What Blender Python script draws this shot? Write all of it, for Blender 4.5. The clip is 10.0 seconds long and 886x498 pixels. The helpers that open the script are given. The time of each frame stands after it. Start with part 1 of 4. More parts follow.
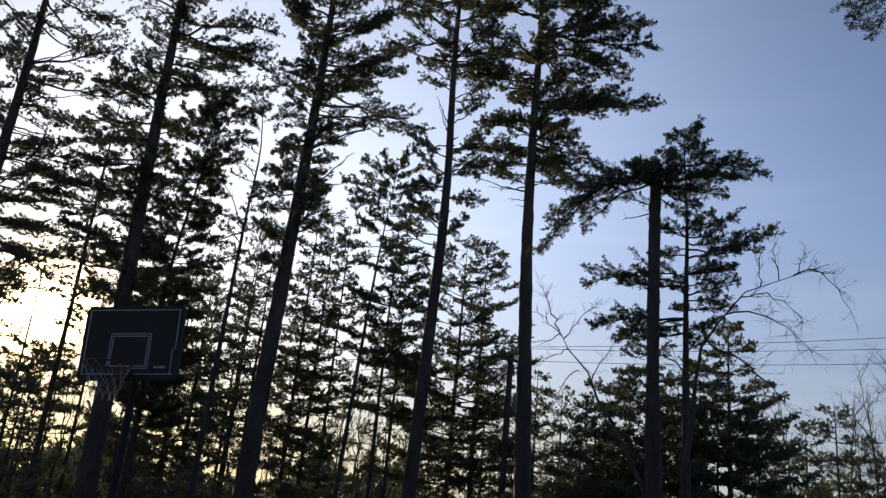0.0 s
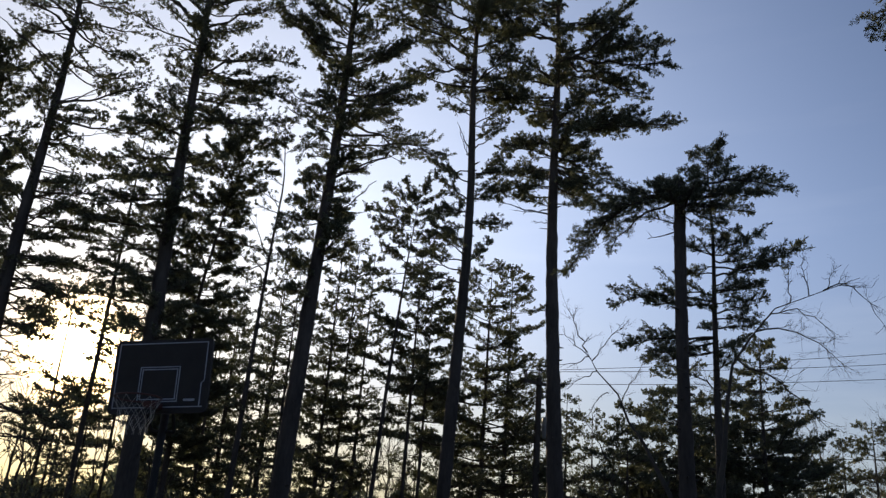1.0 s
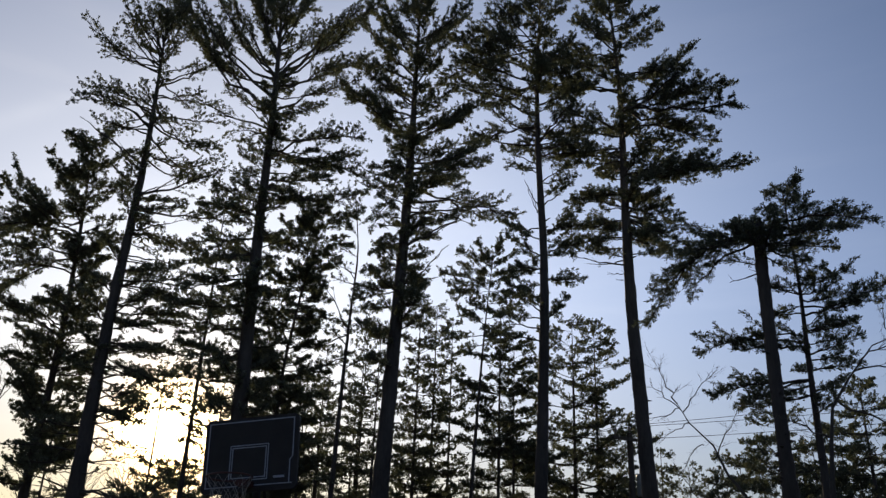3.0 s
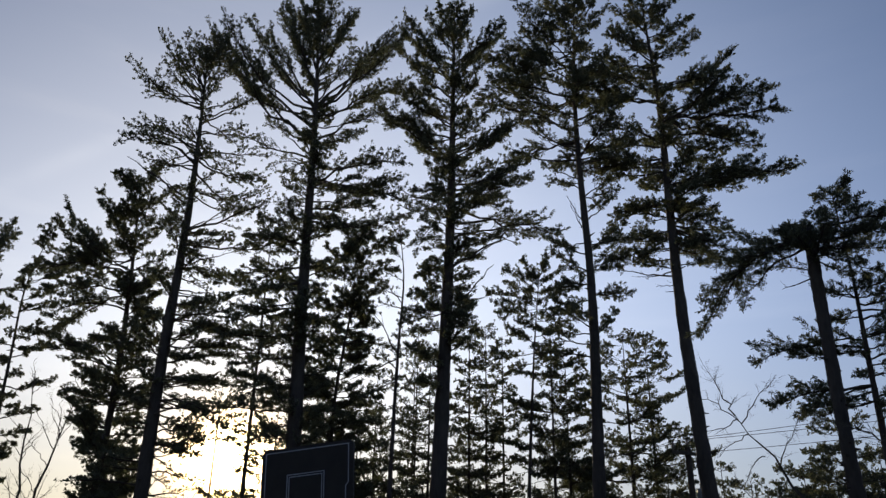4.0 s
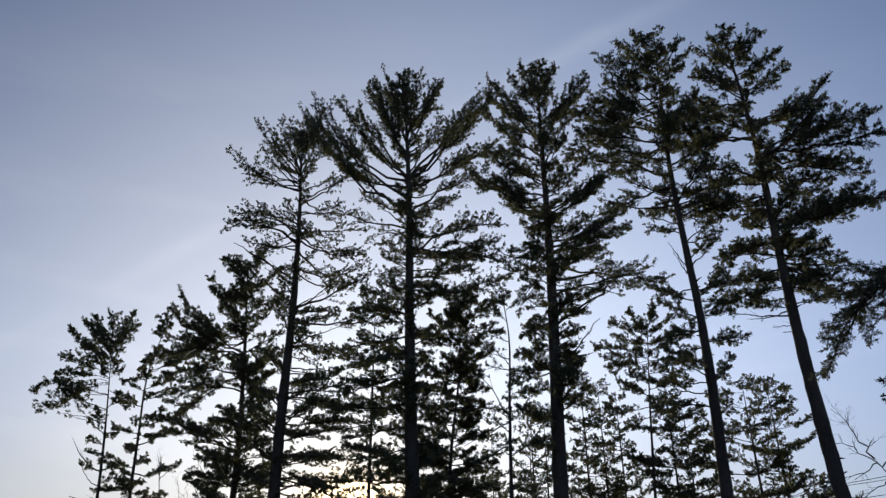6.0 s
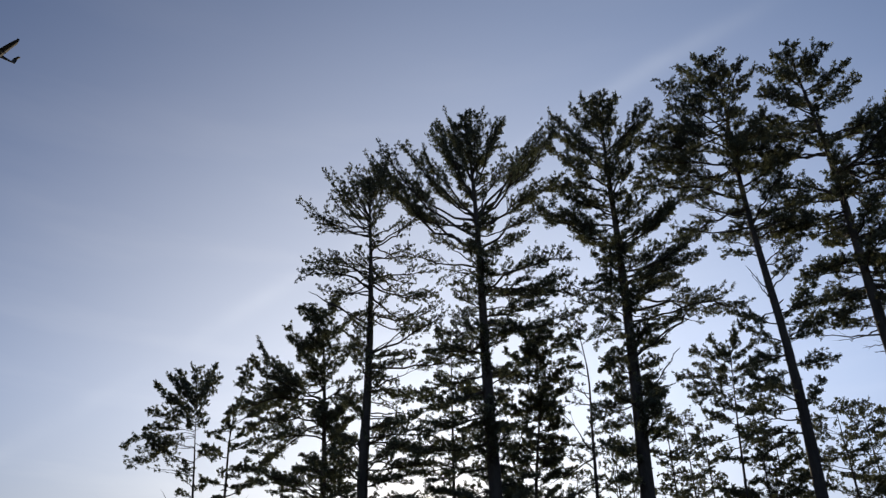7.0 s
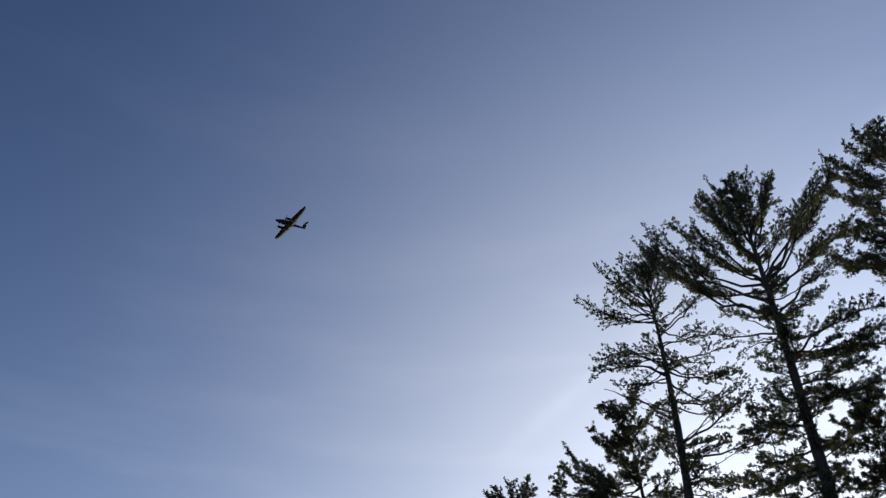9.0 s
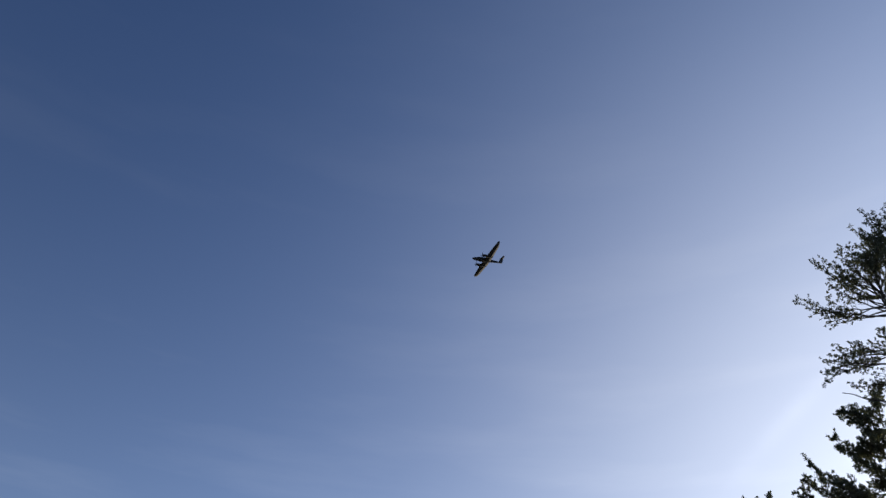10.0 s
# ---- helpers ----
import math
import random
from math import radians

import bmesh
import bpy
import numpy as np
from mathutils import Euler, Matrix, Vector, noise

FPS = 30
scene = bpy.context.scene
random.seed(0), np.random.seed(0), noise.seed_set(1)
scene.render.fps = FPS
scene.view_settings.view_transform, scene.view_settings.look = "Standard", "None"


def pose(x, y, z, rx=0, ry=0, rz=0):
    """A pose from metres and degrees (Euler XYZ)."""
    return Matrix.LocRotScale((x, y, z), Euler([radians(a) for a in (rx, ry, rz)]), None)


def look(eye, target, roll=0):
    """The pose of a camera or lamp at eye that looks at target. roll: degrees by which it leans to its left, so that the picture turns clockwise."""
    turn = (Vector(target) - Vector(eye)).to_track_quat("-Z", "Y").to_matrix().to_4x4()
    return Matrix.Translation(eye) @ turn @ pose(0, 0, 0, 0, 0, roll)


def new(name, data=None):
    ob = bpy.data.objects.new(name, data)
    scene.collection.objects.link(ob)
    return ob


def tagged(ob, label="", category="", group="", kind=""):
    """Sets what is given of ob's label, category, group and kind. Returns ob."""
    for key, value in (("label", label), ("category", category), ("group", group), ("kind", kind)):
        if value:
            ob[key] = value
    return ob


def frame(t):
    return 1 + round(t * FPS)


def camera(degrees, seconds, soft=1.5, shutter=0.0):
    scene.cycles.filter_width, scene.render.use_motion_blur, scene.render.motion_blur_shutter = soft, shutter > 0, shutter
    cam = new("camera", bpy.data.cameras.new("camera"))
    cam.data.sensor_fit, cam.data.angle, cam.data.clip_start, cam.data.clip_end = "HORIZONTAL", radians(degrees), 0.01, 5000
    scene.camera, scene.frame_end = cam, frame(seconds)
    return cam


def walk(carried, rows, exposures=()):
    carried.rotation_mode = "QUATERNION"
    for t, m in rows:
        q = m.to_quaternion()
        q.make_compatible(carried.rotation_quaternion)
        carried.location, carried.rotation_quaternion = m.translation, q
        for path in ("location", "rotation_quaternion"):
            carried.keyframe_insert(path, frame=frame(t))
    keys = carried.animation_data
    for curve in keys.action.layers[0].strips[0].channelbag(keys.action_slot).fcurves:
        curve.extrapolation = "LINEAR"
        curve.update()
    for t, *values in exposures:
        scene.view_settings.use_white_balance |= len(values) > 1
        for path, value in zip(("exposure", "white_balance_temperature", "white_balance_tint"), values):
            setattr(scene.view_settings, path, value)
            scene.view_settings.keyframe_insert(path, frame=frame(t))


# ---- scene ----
# The camera stands still at eye height and turns: seconds, turn to the left, look up, lean.
cam = camera(54.18, 10.0, soft=1.4)
EYE = 1.55
TURNS = [
    (0.0, -0.11, 18.99, 5.60), (0.5, 0.52, 19.72, 5.11), (1.0, 1.75, 20.51, 4.55), (1.5, 3.21, 21.95, 4.01),
    (2.0, 4.43, 23.31, 3.44), (2.5, 5.83, 23.91, 2.96), (4.0, 10.66, 25.58, 1.04), (4.5, 12.52, 26.74, 0.43),
    (5.0, 14.42, 27.80, 0.11), (5.5, 16.20, 28.67, -0.06), (7.0, 23.57, 32.27, -1.00), (7.5, 27.49, 33.99, -0.95),
    (8.0, 32.36, 35.81, -0.79), (8.5, 38.49, 37.49, -0.25), (9.0, 45.83, 38.84, 0.65), (9.5, 53.64, 39.83, 2.03),
    (10.0, 62.73, 40.25, 3.90),
]
walk(cam, [(t, pose(0, 0, EYE, 0, 0, turn) @ pose(0, 0, 0, 90 + up, 0, 0) @ pose(0, 0, 0, 0, 0, lean)) for t, turn, up, lean in TURNS],
     exposures=[(0.0, 0.83, 7300, 11), (2.5, 0.62, 7300, 11), (5.0, 0.48, 7150, 10), (7.5, 0.55, 6950, 10), (9.0, 0.62, 6780, 10), (10.0, 0.82, 6650, 10)])

# ---- daylight: a low sun behind the pines, clear sky with thin cirrus ----
SUN_LEFT, SUN_UP = 24.2, 11.2
SKY_STRENGTH, SKY_TINT = 0.091, (0.215, 0.335, 0.55)
VEIL_K, VEIL, RING, GLARE = 10.0, (4.9, 4.25, 2.8), (2.4, 1.4, 0.5), (190.0, 150.0, 85.0)
FILM_LEFT, FILM_UP, FILM_K, FILM = 10.0, 18.0, 6.0, (1.62, 2.3, 3.7)
CIRRUS, TRAIL = (2.0, 2.0, 1.9), (0.55, 0.55, 0.5)
HAZE, LOW_TINT = (2.85, 3.3, 3.85), (0.63, 0.46, 0.24)
sun_way = Vector((-math.sin(radians(SUN_LEFT)) * math.cos(radians(SUN_UP)), math.cos(radians(SUN_LEFT)) * math.cos(radians(SUN_UP)), math.sin(radians(SUN_UP))))
world = bpy.data.worlds.new("sky")
scene.world = world
world.use_nodes = True
wn, wl = world.node_tree.nodes, world.node_tree.links
wn.clear()
sky = wn.new("ShaderNodeTexSky")
sky.sky_type, sky.sun_disc = "NISHITA", False
sky.sun_elevation, sky.sun_rotation = radians(SUN_UP), radians(-SUN_LEFT)
sky.altitude, sky.air_density, sky.dust_density, sky.ozone_density = 50, 1.0, 0.4, 2.5


def wmath(op, a, b):
    m = wn.new("ShaderNodeMath")
    m.operation = op
    for i, v in enumerate((a, b)):
        if isinstance(v, (int, float)):
            m.inputs[i].default_value = v
        else:
            wl.new(v, m.inputs[i])
    return m.outputs[0]


def wadd(a, b):
    m = wn.new("ShaderNodeMix")
    m.data_type, m.blend_type = "RGBA", "ADD"
    m.inputs["Factor"].default_value = 1.0
    wl.new(a, m.inputs[6])
    wl.new(b, m.inputs[7])
    return m.outputs[2]


def tinted(value, colour):
    m = wn.new("ShaderNodeMix")
    m.data_type, m.blend_type = "RGBA", "MULTIPLY"
    m.inputs["Factor"].default_value = 1.0
    wl.new(value, m.inputs[6])
    m.inputs[7].default_value = (*colour, 1)
    return m.outputs[2]


# thin high haze that scatters the sun: a wide veil, a warmer ring and the glare itself
spot = wn.new("ShaderNodeTexCoord")
dot = wn.new("ShaderNodeVectorMath")
dot.operation = "DOT_PRODUCT"
wl.new(spot.outputs["Generated"], dot.inputs[0])
dot.inputs[1].default_value = sun_way
gap = wmath("SUBTRACT", 1.0, dot.outputs["Value"])
# a film of cirrus hangs thicker to one side of the sun
film_dot = wn.new("ShaderNodeVectorMath")
film_dot.operation = "DOT_PRODUCT"
wl.new(spot.outputs["Generated"], film_dot.inputs[0])
film_dot.inputs[1].default_value = Vector((-math.sin(radians(FILM_LEFT)) * math.cos(radians(FILM_UP)), math.cos(radians(FILM_LEFT)) * math.cos(radians(FILM_UP)), math.sin(radians(FILM_UP))))
film = wmath("POWER", math.e, wmath("MULTIPLY", wmath("SUBTRACT", 1.0, film_dot.outputs["Value"]), -FILM_K))
# cirrus: long faint streaks across the haze
turn_map = wn.new("ShaderNodeMapping")
turn_map.inputs["Rotation"].default_value = (0.10, 0.22, 0.3)
turn_map.inputs["Scale"].default_value = (1.6, 1.6, 11.0)
wl.new(spot.outputs["Generated"], turn_map.inputs["Vector"])
streak = wn.new("ShaderNodeTexNoise")
streak.inputs["Scale"].default_value, streak.inputs["Detail"].default_value = 1.6, 6
streak.inputs["Roughness"].default_value = 0.55
wl.new(turn_map.outputs[0], streak.inputs["Vector"])
wisp = wn.new("ShaderNodeMapRange")
wisp.inputs["From Min"].default_value, wisp.inputs["From Max"].default_value = 0.5, 0.8
wisp.inputs["To Min"].default_value, wisp.inputs["To Max"].default_value = 0.0, 0.8
wl.new(streak.outputs["Fac"], wisp.inputs["Value"])
# one old vapour trail, spread thin, along a great circle
trail_dot = wn.new("ShaderNodeVectorMath")
trail_dot.operation = "DOT_PRODUCT"
wl.new(spot.outputs["Generated"], trail_dot.inputs[0])
trail_dot.inputs[1].default_value = (0.2482, 0.6649, -0.7045)
broken = wn.new("ShaderNodeMapRange")
broken.inputs["From Min"].default_value, broken.inputs["From Max"].default_value = 0.4, 0.7
patchy = wn.new("ShaderNodeTexNoise")
patchy.inputs["Scale"].default_value, patchy.inputs["Detail"].default_value = 4.5, 5
wl.new(spot.outputs["Generated"], patchy.inputs["Vector"])
wl.new(patchy.outputs["Fac"], broken.inputs["Value"])
across = wmath("ADD", trail_dot.outputs["Value"], wmath("MULTIPLY", wmath("SUBTRACT", patchy.outputs["Fac"], 0.5), 0.02))
trail = wmath("MULTIPLY", wmath("POWER", math.e, wmath("MULTIPLY", wmath("MULTIPLY", across, across), -9000.0)), broken.outputs[0])
veil = wmath("MULTIPLY", wmath("POWER", math.e, wmath("MULTIPLY", gap, -VEIL_K)), wmath("ADD", wmath("MULTIPLY", wisp.outputs[0], 0.15), 1.0))
ring = wmath("POWER", math.e, wmath("MULTIPLY", gap, -160.0))
glare = wmath("POWER", math.e, wmath("MULTIPLY", gap, -1300.0))
base = wn.new("ShaderNodeMix")
base.data_type, base.blend_type = "RGBA", "MULTIPLY"
base.inputs["Factor"].default_value = 1.0
wl.new(sky.outputs[0], base.inputs[6])
base.inputs[7].default_value = (*SKY_TINT, 1)
height = wn.new("ShaderNodeSeparateXYZ")
wl.new(spot.outputs["Generated"], height.inputs[0])
haze = wmath("POWER", math.e, wmath("MULTIPLY", wmath("MAXIMUM", height.outputs["Z"], 0.0), -4.6))
low = wn.new("ShaderNodeMapRange")
low.interpolation_type = "SMOOTHSTEP"
low.inputs["From Min"].default_value, low.inputs["From Max"].default_value = 0.01, 0.40
wl.new(height.outputs["Z"], low.inputs["Value"])
# near the horizon the sun's own light comes through more air and turns golden
dusk = wn.new("ShaderNodeMix")
dusk.data_type = "RGBA"
aside = wmath("SUBTRACT", 1.0, wmath("POWER", math.e, wmath("MULTIPLY", gap, -1.3)))
wl.new(wmath("ADD", low.outputs[0], wmath("MULTIPLY", wmath("SUBTRACT", 1.0, low.outputs[0]), aside)), dusk.inputs["Factor"])
dusk.inputs[6].default_value, dusk.inputs[7].default_value = (*LOW_TINT, 1), (1, 1, 1, 1)
lit = wn.new("ShaderNodeMix")
lit.data_type, lit.blend_type = "RGBA", "MULTIPLY"
lit.inputs["Factor"].default_value = 1.0
clear = wadd(base.outputs[2], wadd(tinted(haze, HAZE), tinted(wmath("MULTIPLY", wisp.outputs[0], haze), CIRRUS)))
wl.new(wadd(clear, wadd(wadd(wadd(tinted(film, FILM), tinted(trail, TRAIL)), tinted(veil, VEIL)), wadd(tinted(ring, RING), tinted(glare, GLARE)))), lit.inputs[6])
wl.new(dusk.outputs[2], lit.inputs[7])
total = lit.outputs[2]
back = wn.new("ShaderNodeBackground")
back.inputs["Strength"].default_value = SKY_STRENGTH
out = wn.new("ShaderNodeOutputWorld")
wl.new(total, back.inputs["Color"])
wl.new(back.outputs[0], out.inputs["Surface"])

lamp = bpy.data.lights.new("sun", "SUN")
lamp.energy, lamp.angle, lamp.color = 3.0, radians(0.55), (1.0, 0.86, 0.66)
sun = new("sun", lamp)
sun.matrix_world = look((0, 0, 30), Vector((0, 0, 30)) - sun_way)

# ---- materials ----
def material(name, colour, rough=0.8, scale=8.0, contrast=0.35, bump=0.0, metal=0.0, stretch=(1, 1, 1)):
    """A procedural surface: base colour broken up at two scales, with relief."""
    m = bpy.data.materials.new(name)
    m.use_nodes = True
    n, l = m.node_tree.nodes, m.node_tree.links
    b = n["Principled BSDF"]
    b.inputs["Roughness"].default_value, b.inputs["Metallic"].default_value = rough, metal
    co = n.new("ShaderNodeTexCoord")
    mp = n.new("ShaderNodeMapping")
    mp.inputs["Scale"].default_value = stretch
    l.new(co.outputs["Object"], mp.inputs["Vector"])
    coarse, fine = n.new("ShaderNodeTexNoise"), n.new("ShaderNodeTexNoise")
    coarse.inputs["Scale"].default_value, fine.inputs["Scale"].default_value = scale, scale * 7
    coarse.inputs["Detail"].default_value, fine.inputs["Detail"].default_value = 5, 3
    for t in (coarse, fine):
        l.new(mp.outputs[0], t.inputs["Vector"])
    add = n.new("ShaderNodeMath")
    add.operation = "MULTIPLY_ADD"
    add.inputs[1].default_value = 0.45
    l.new(fine.outputs["Fac"], add.inputs[0])
    l.new(coarse.outputs["Fac"], add.inputs[2])
    ramp = n.new("ShaderNodeValToRGB")
    e = ramp.color_ramp.elements
    e[0].position, e[1].position = 0.45, 1.0
    e[0].color = (*[c * (1 - contrast) for c in colour], 1)
    e[1].color = (*[min(1, c * (1 + contrast)) for c in colour], 1)
    l.new(add.outputs[0], ramp.inputs[0])
    l.new(ramp.outputs[0], b.inputs["Base Color"])
    if bump:
        bp = n.new("ShaderNodeBump")
        bp.inputs["Strength"].default_value, bp.inputs["Distance"].default_value = 0.8, bump
        l.new(add.outputs[0], bp.inputs["Height"])
        l.new(bp.outputs[0], b.inputs["Normal"])
    return m


def leaf_material(name, colour, through_colour, share):
    """Needles: diffuse with some light passing through, each island a little different."""
    m = bpy.data.materials.new(name)
    m.use_nodes = True
    n, l = m.node_tree.nodes, m.node_tree.links
    n.clear()
    geo, ramp, ramp2 = n.new("ShaderNodeNewGeometry"), n.new("ShaderNodeValToRGB"), n.new("ShaderNodeValToRGB")
    for r, c in ((ramp, colour), (ramp2, through_colour)):
        r.color_ramp.elements[0].color = (c[0] * 0.6, c[1] * 0.65, c[2] * 0.7, 1)
        r.color_ramp.elements[1].color = (c[0] * 1.45, c[1] * 1.3, c[2] * 1.2, 1)
        l.new(geo.outputs["Random Per Island"], r.inputs[0])
    d, t, g = n.new("ShaderNodeBsdfDiffuse"), n.new("ShaderNodeBsdfTranslucent"), n.new("ShaderNodeBsdfGlossy")
    g.inputs["Roughness"].default_value = 0.45
    mix, mix2, o = n.new("ShaderNodeMixShader"), n.new("ShaderNodeMixShader"), n.new("ShaderNodeOutputMaterial")
    mix.inputs[0].default_value, mix2.inputs[0].default_value = share, 0.03
    l.new(ramp.outputs[0], d.inputs[0])
    l.new(ramp2.outputs[0], t.inputs[0])
    l.new(d.outputs[0], mix.inputs[1])
    l.new(t.outputs[0], mix.inputs[2])
    l.new(mix.outputs[0], mix2.inputs[1])
    l.new(g.outputs[0], mix2.inputs[2])
    l.new(mix2.outputs[0], o.inputs[0])
    return m


BARK = material("pine_bark", (0.06, 0.05, 0.044), 0.95, 3.0, 0.5, 0.03, stretch=(1, 1, 0.25))
TWIG = material("twig_bark", (0.06, 0.05, 0.043), 0.95, 9.0, 0.4)
GREY_BARK = material("grey_bark", (0.075, 0.065, 0.055), 0.95, 6.0, 0.4, 0.01, stretch=(1, 1, 0.4))
NEEDLE = leaf_material("pine_needles", (0.115, 0.13, 0.1), (0.115, 0.135, 0.07), 0.32)
NEEDLE_FAR = leaf_material("far_needles", (0.115, 0.13, 0.1), (0.115, 0.135, 0.07), 0.32)


# ---- mesh helpers ----
class Soup:
    """Gathers points and faces, then makes one mesh."""
    def __init__(self):
        self.v, self.f, self.n = [], [], 0

    def add(self, v, f):
        self.v.append(np.asarray(v, float))
        self.f.append(np.asarray(f, int) + self.n)
        self.n += len(v)

    def mesh(self, name, mat, smooth=False):
        me = bpy.data.meshes.new(name)
        v = np.concatenate(self.v)
        sizes = np.concatenate([np.full(len(f), f.shape[1]) for f in self.f])
        loops = np.concatenate([f.ravel() for f in self.f])
        me.vertices.add(len(v))
        me.vertices.foreach_set("co", v.ravel())
        me.loops.add(len(loops))
        me.loops.foreach_set("vertex_index", loops.astype(np.int32))
        me.polygons.add(len(sizes))
        starts = np.concatenate(([0], np.cumsum(sizes)[:-1]))
        me.polygons.foreach_set("loop_start", starts.astype(np.int32))
        me.polygons.foreach_set("use_smooth", np.full(len(sizes), smooth))
        me.update(calc_edges=True)
        me.validate()
        me.materials.append(mat)
        return me


def unit(v):
    return v / (np.linalg.norm(v, axis=-1, keepdims=True) + 1e-9)


def tube(soup, path, radii, sides=6, rough=0.0, rng=None):
    """A tapered, closed-ended tube along a path."""
    path, radii = np.asarray(path, float), np.asarray(radii, float)
    k = len(path)
    tan = unit(np.gradient(path, axis=0))
    ref = np.array([0.0, 0.0, 1.0]) if abs(tan[:, 2]).mean() < 0.8 else np.array([1.0, 0.0, 0.0])
    a = unit(np.cross(tan, ref))
    b = np.cross(tan, a)
    ang = np.linspace(0, 2 * np.pi, sides, endpoint=False)
    r = radii[:, None] * np.ones(sides)
    if rough:
        r = r * (1 + rough * rng.normal(size=(k, sides)))
    v = path[:, None] + r[:, :, None] * (np.cos(ang)[None, :, None] * a[:, None] + np.sin(ang)[None, :, None] * b[:, None])
    i = np.arange(k - 1)[:, None] * sides + np.arange(sides)[None]
    j = np.arange(k - 1)[:, None] * sides + (np.arange(sides)[None] + 1) % sides
    soup.add(v.reshape(-1, 3), np.stack([i, j, j + sides, i + sides], -1).reshape(-1, 4))


def needles(soup, at, way, rng, count=7, length=0.12, width=0.012, spread=0.75, lift=0.25, run=None):
    """Bundles of needles that open towards their tips, set along a shoot of length run (or at one point)."""
    if not len(at):
        return
    at, way = np.repeat(np.asarray(at), count, 0), np.repeat(np.asarray(way), count, 0)
    d = unit(way + spread * rng.normal(size=at.shape) + np.array([0, 0, lift]))
    if run is not None:
        at = at + way * np.repeat(run, count, 0) * (1 - 0.75 * rng.uniform(0, 1, (len(at), 1)) ** 1.4)
    side = unit(np.cross(d, rng.normal(size=at.shape))) * width * 0.5
    tip = at + d * (length * rng.uniform(0.6, 1.15, (len(at), 1)))
    v = np.stack([at, tip - side, tip + side], 1).reshape(-1, 3)
    soup.add(v, np.arange(len(at) * 3).reshape(-1, 3))


def curve(a, c, b, k):
    s = np.linspace(0, 1, k)[:, None]
    return (1 - s) ** 2 * a + 2 * s * (1 - s) * c + s ** 2 * b


def part(name, soup, mat, parent, label="", smooth=False):
    ob = new(name, soup.mesh(name, mat, smooth))
    ob.parent = parent
    return tagged(ob, label)


def root(name, x, y, z, turn, label, category, group=""):
    ob = new(name)
    ob.matrix_world = pose(x, y, z, 0, 0, turn)
    return tagged(ob, label, category, group)


UP = np.array([0.0, 0.0, 1.0])


def spray(wood, shoots, path, rng, leaf, start=0.22, per_metre=7.0, size=1.0, step=0.11, reach=0.29, rise=0.25, sway=0.2, coarse=False):
    """Side twigs along a limb, spread out flat; each carries leafy shoots (place, way, length) that turn up at their ends."""
    total = np.linalg.norm(np.diff(path, axis=0), axis=1).sum()
    n = max(3, int(total * per_metre * (1 - start)))
    for q in range(n):
        s = start + (1 - start) * (q + rng.uniform(0, 1)) / n
        f = s * (len(path) - 1)
        i = min(int(f), len(path) - 2)
        p = path[i] + (path[i + 1] - path[i]) * (f - i)
        t = unit(path[i + 1] - path[i])
        flat = unit(np.cross(t, UP) + 1e-6) * (1 if q % 2 else -1)
        a = rng.uniform(0.3, 1.05)
        d = unit(t * math.cos(a) + flat * math.sin(a) + UP * rng.normal(rise, sway))
        ln = min(1.5, (0.2 * size + reach * total * (1.05 - 0.75 * s)) * rng.uniform(0.45, 1.2))
        end = p + d * ln + UP * ln * rng.uniform(-0.05, 0.18)
        mid = (p + end) / 2
        r = 0.012 if coarse else 0.011 * (0.5 + 0.4 * size) * (0.7 + ln)
        side = unit(np.cross(d, UP) + 1e-6) * r
        wood.add([p - UP * r, end, p + UP * r, p - side, p + side], [[0, 1, 2]] if coarse else [[0, 1, 2], [3, 1, 4]])
        k = int(leaf * ln / step + rng.uniform(0, 1))
        if k <= 0:
            continue
        u = (0.15 + 0.85 * (np.arange(k) + rng.uniform(0, 1, k)) / k)[:, None]
        at = (1 - u) ** 2 * p + 2 * u * (1 - u) * mid + u ** 2 * end
        way = unit(d * 0.6 + t * 0.35 + rng.normal(size=(k, 3)) * np.array([0.42, 0.42, 0.24]) + UP * (0.1 if coarse else 0.18))
        shoots.append((at, way, size * rng.uniform(0.09, 0.24, (k, 1)) * (0.5 + 0.6 * min(ln, 1.0))))
    k = int(leaf * 5)
    if k:
        shoots.append((path[-1] + rng.normal(size=(k, 3)) * 0.06 * size, np.repeat(unit(path[-1] - path[-2])[None], k, 0), np.full((k, 1), 0.12 * size)))


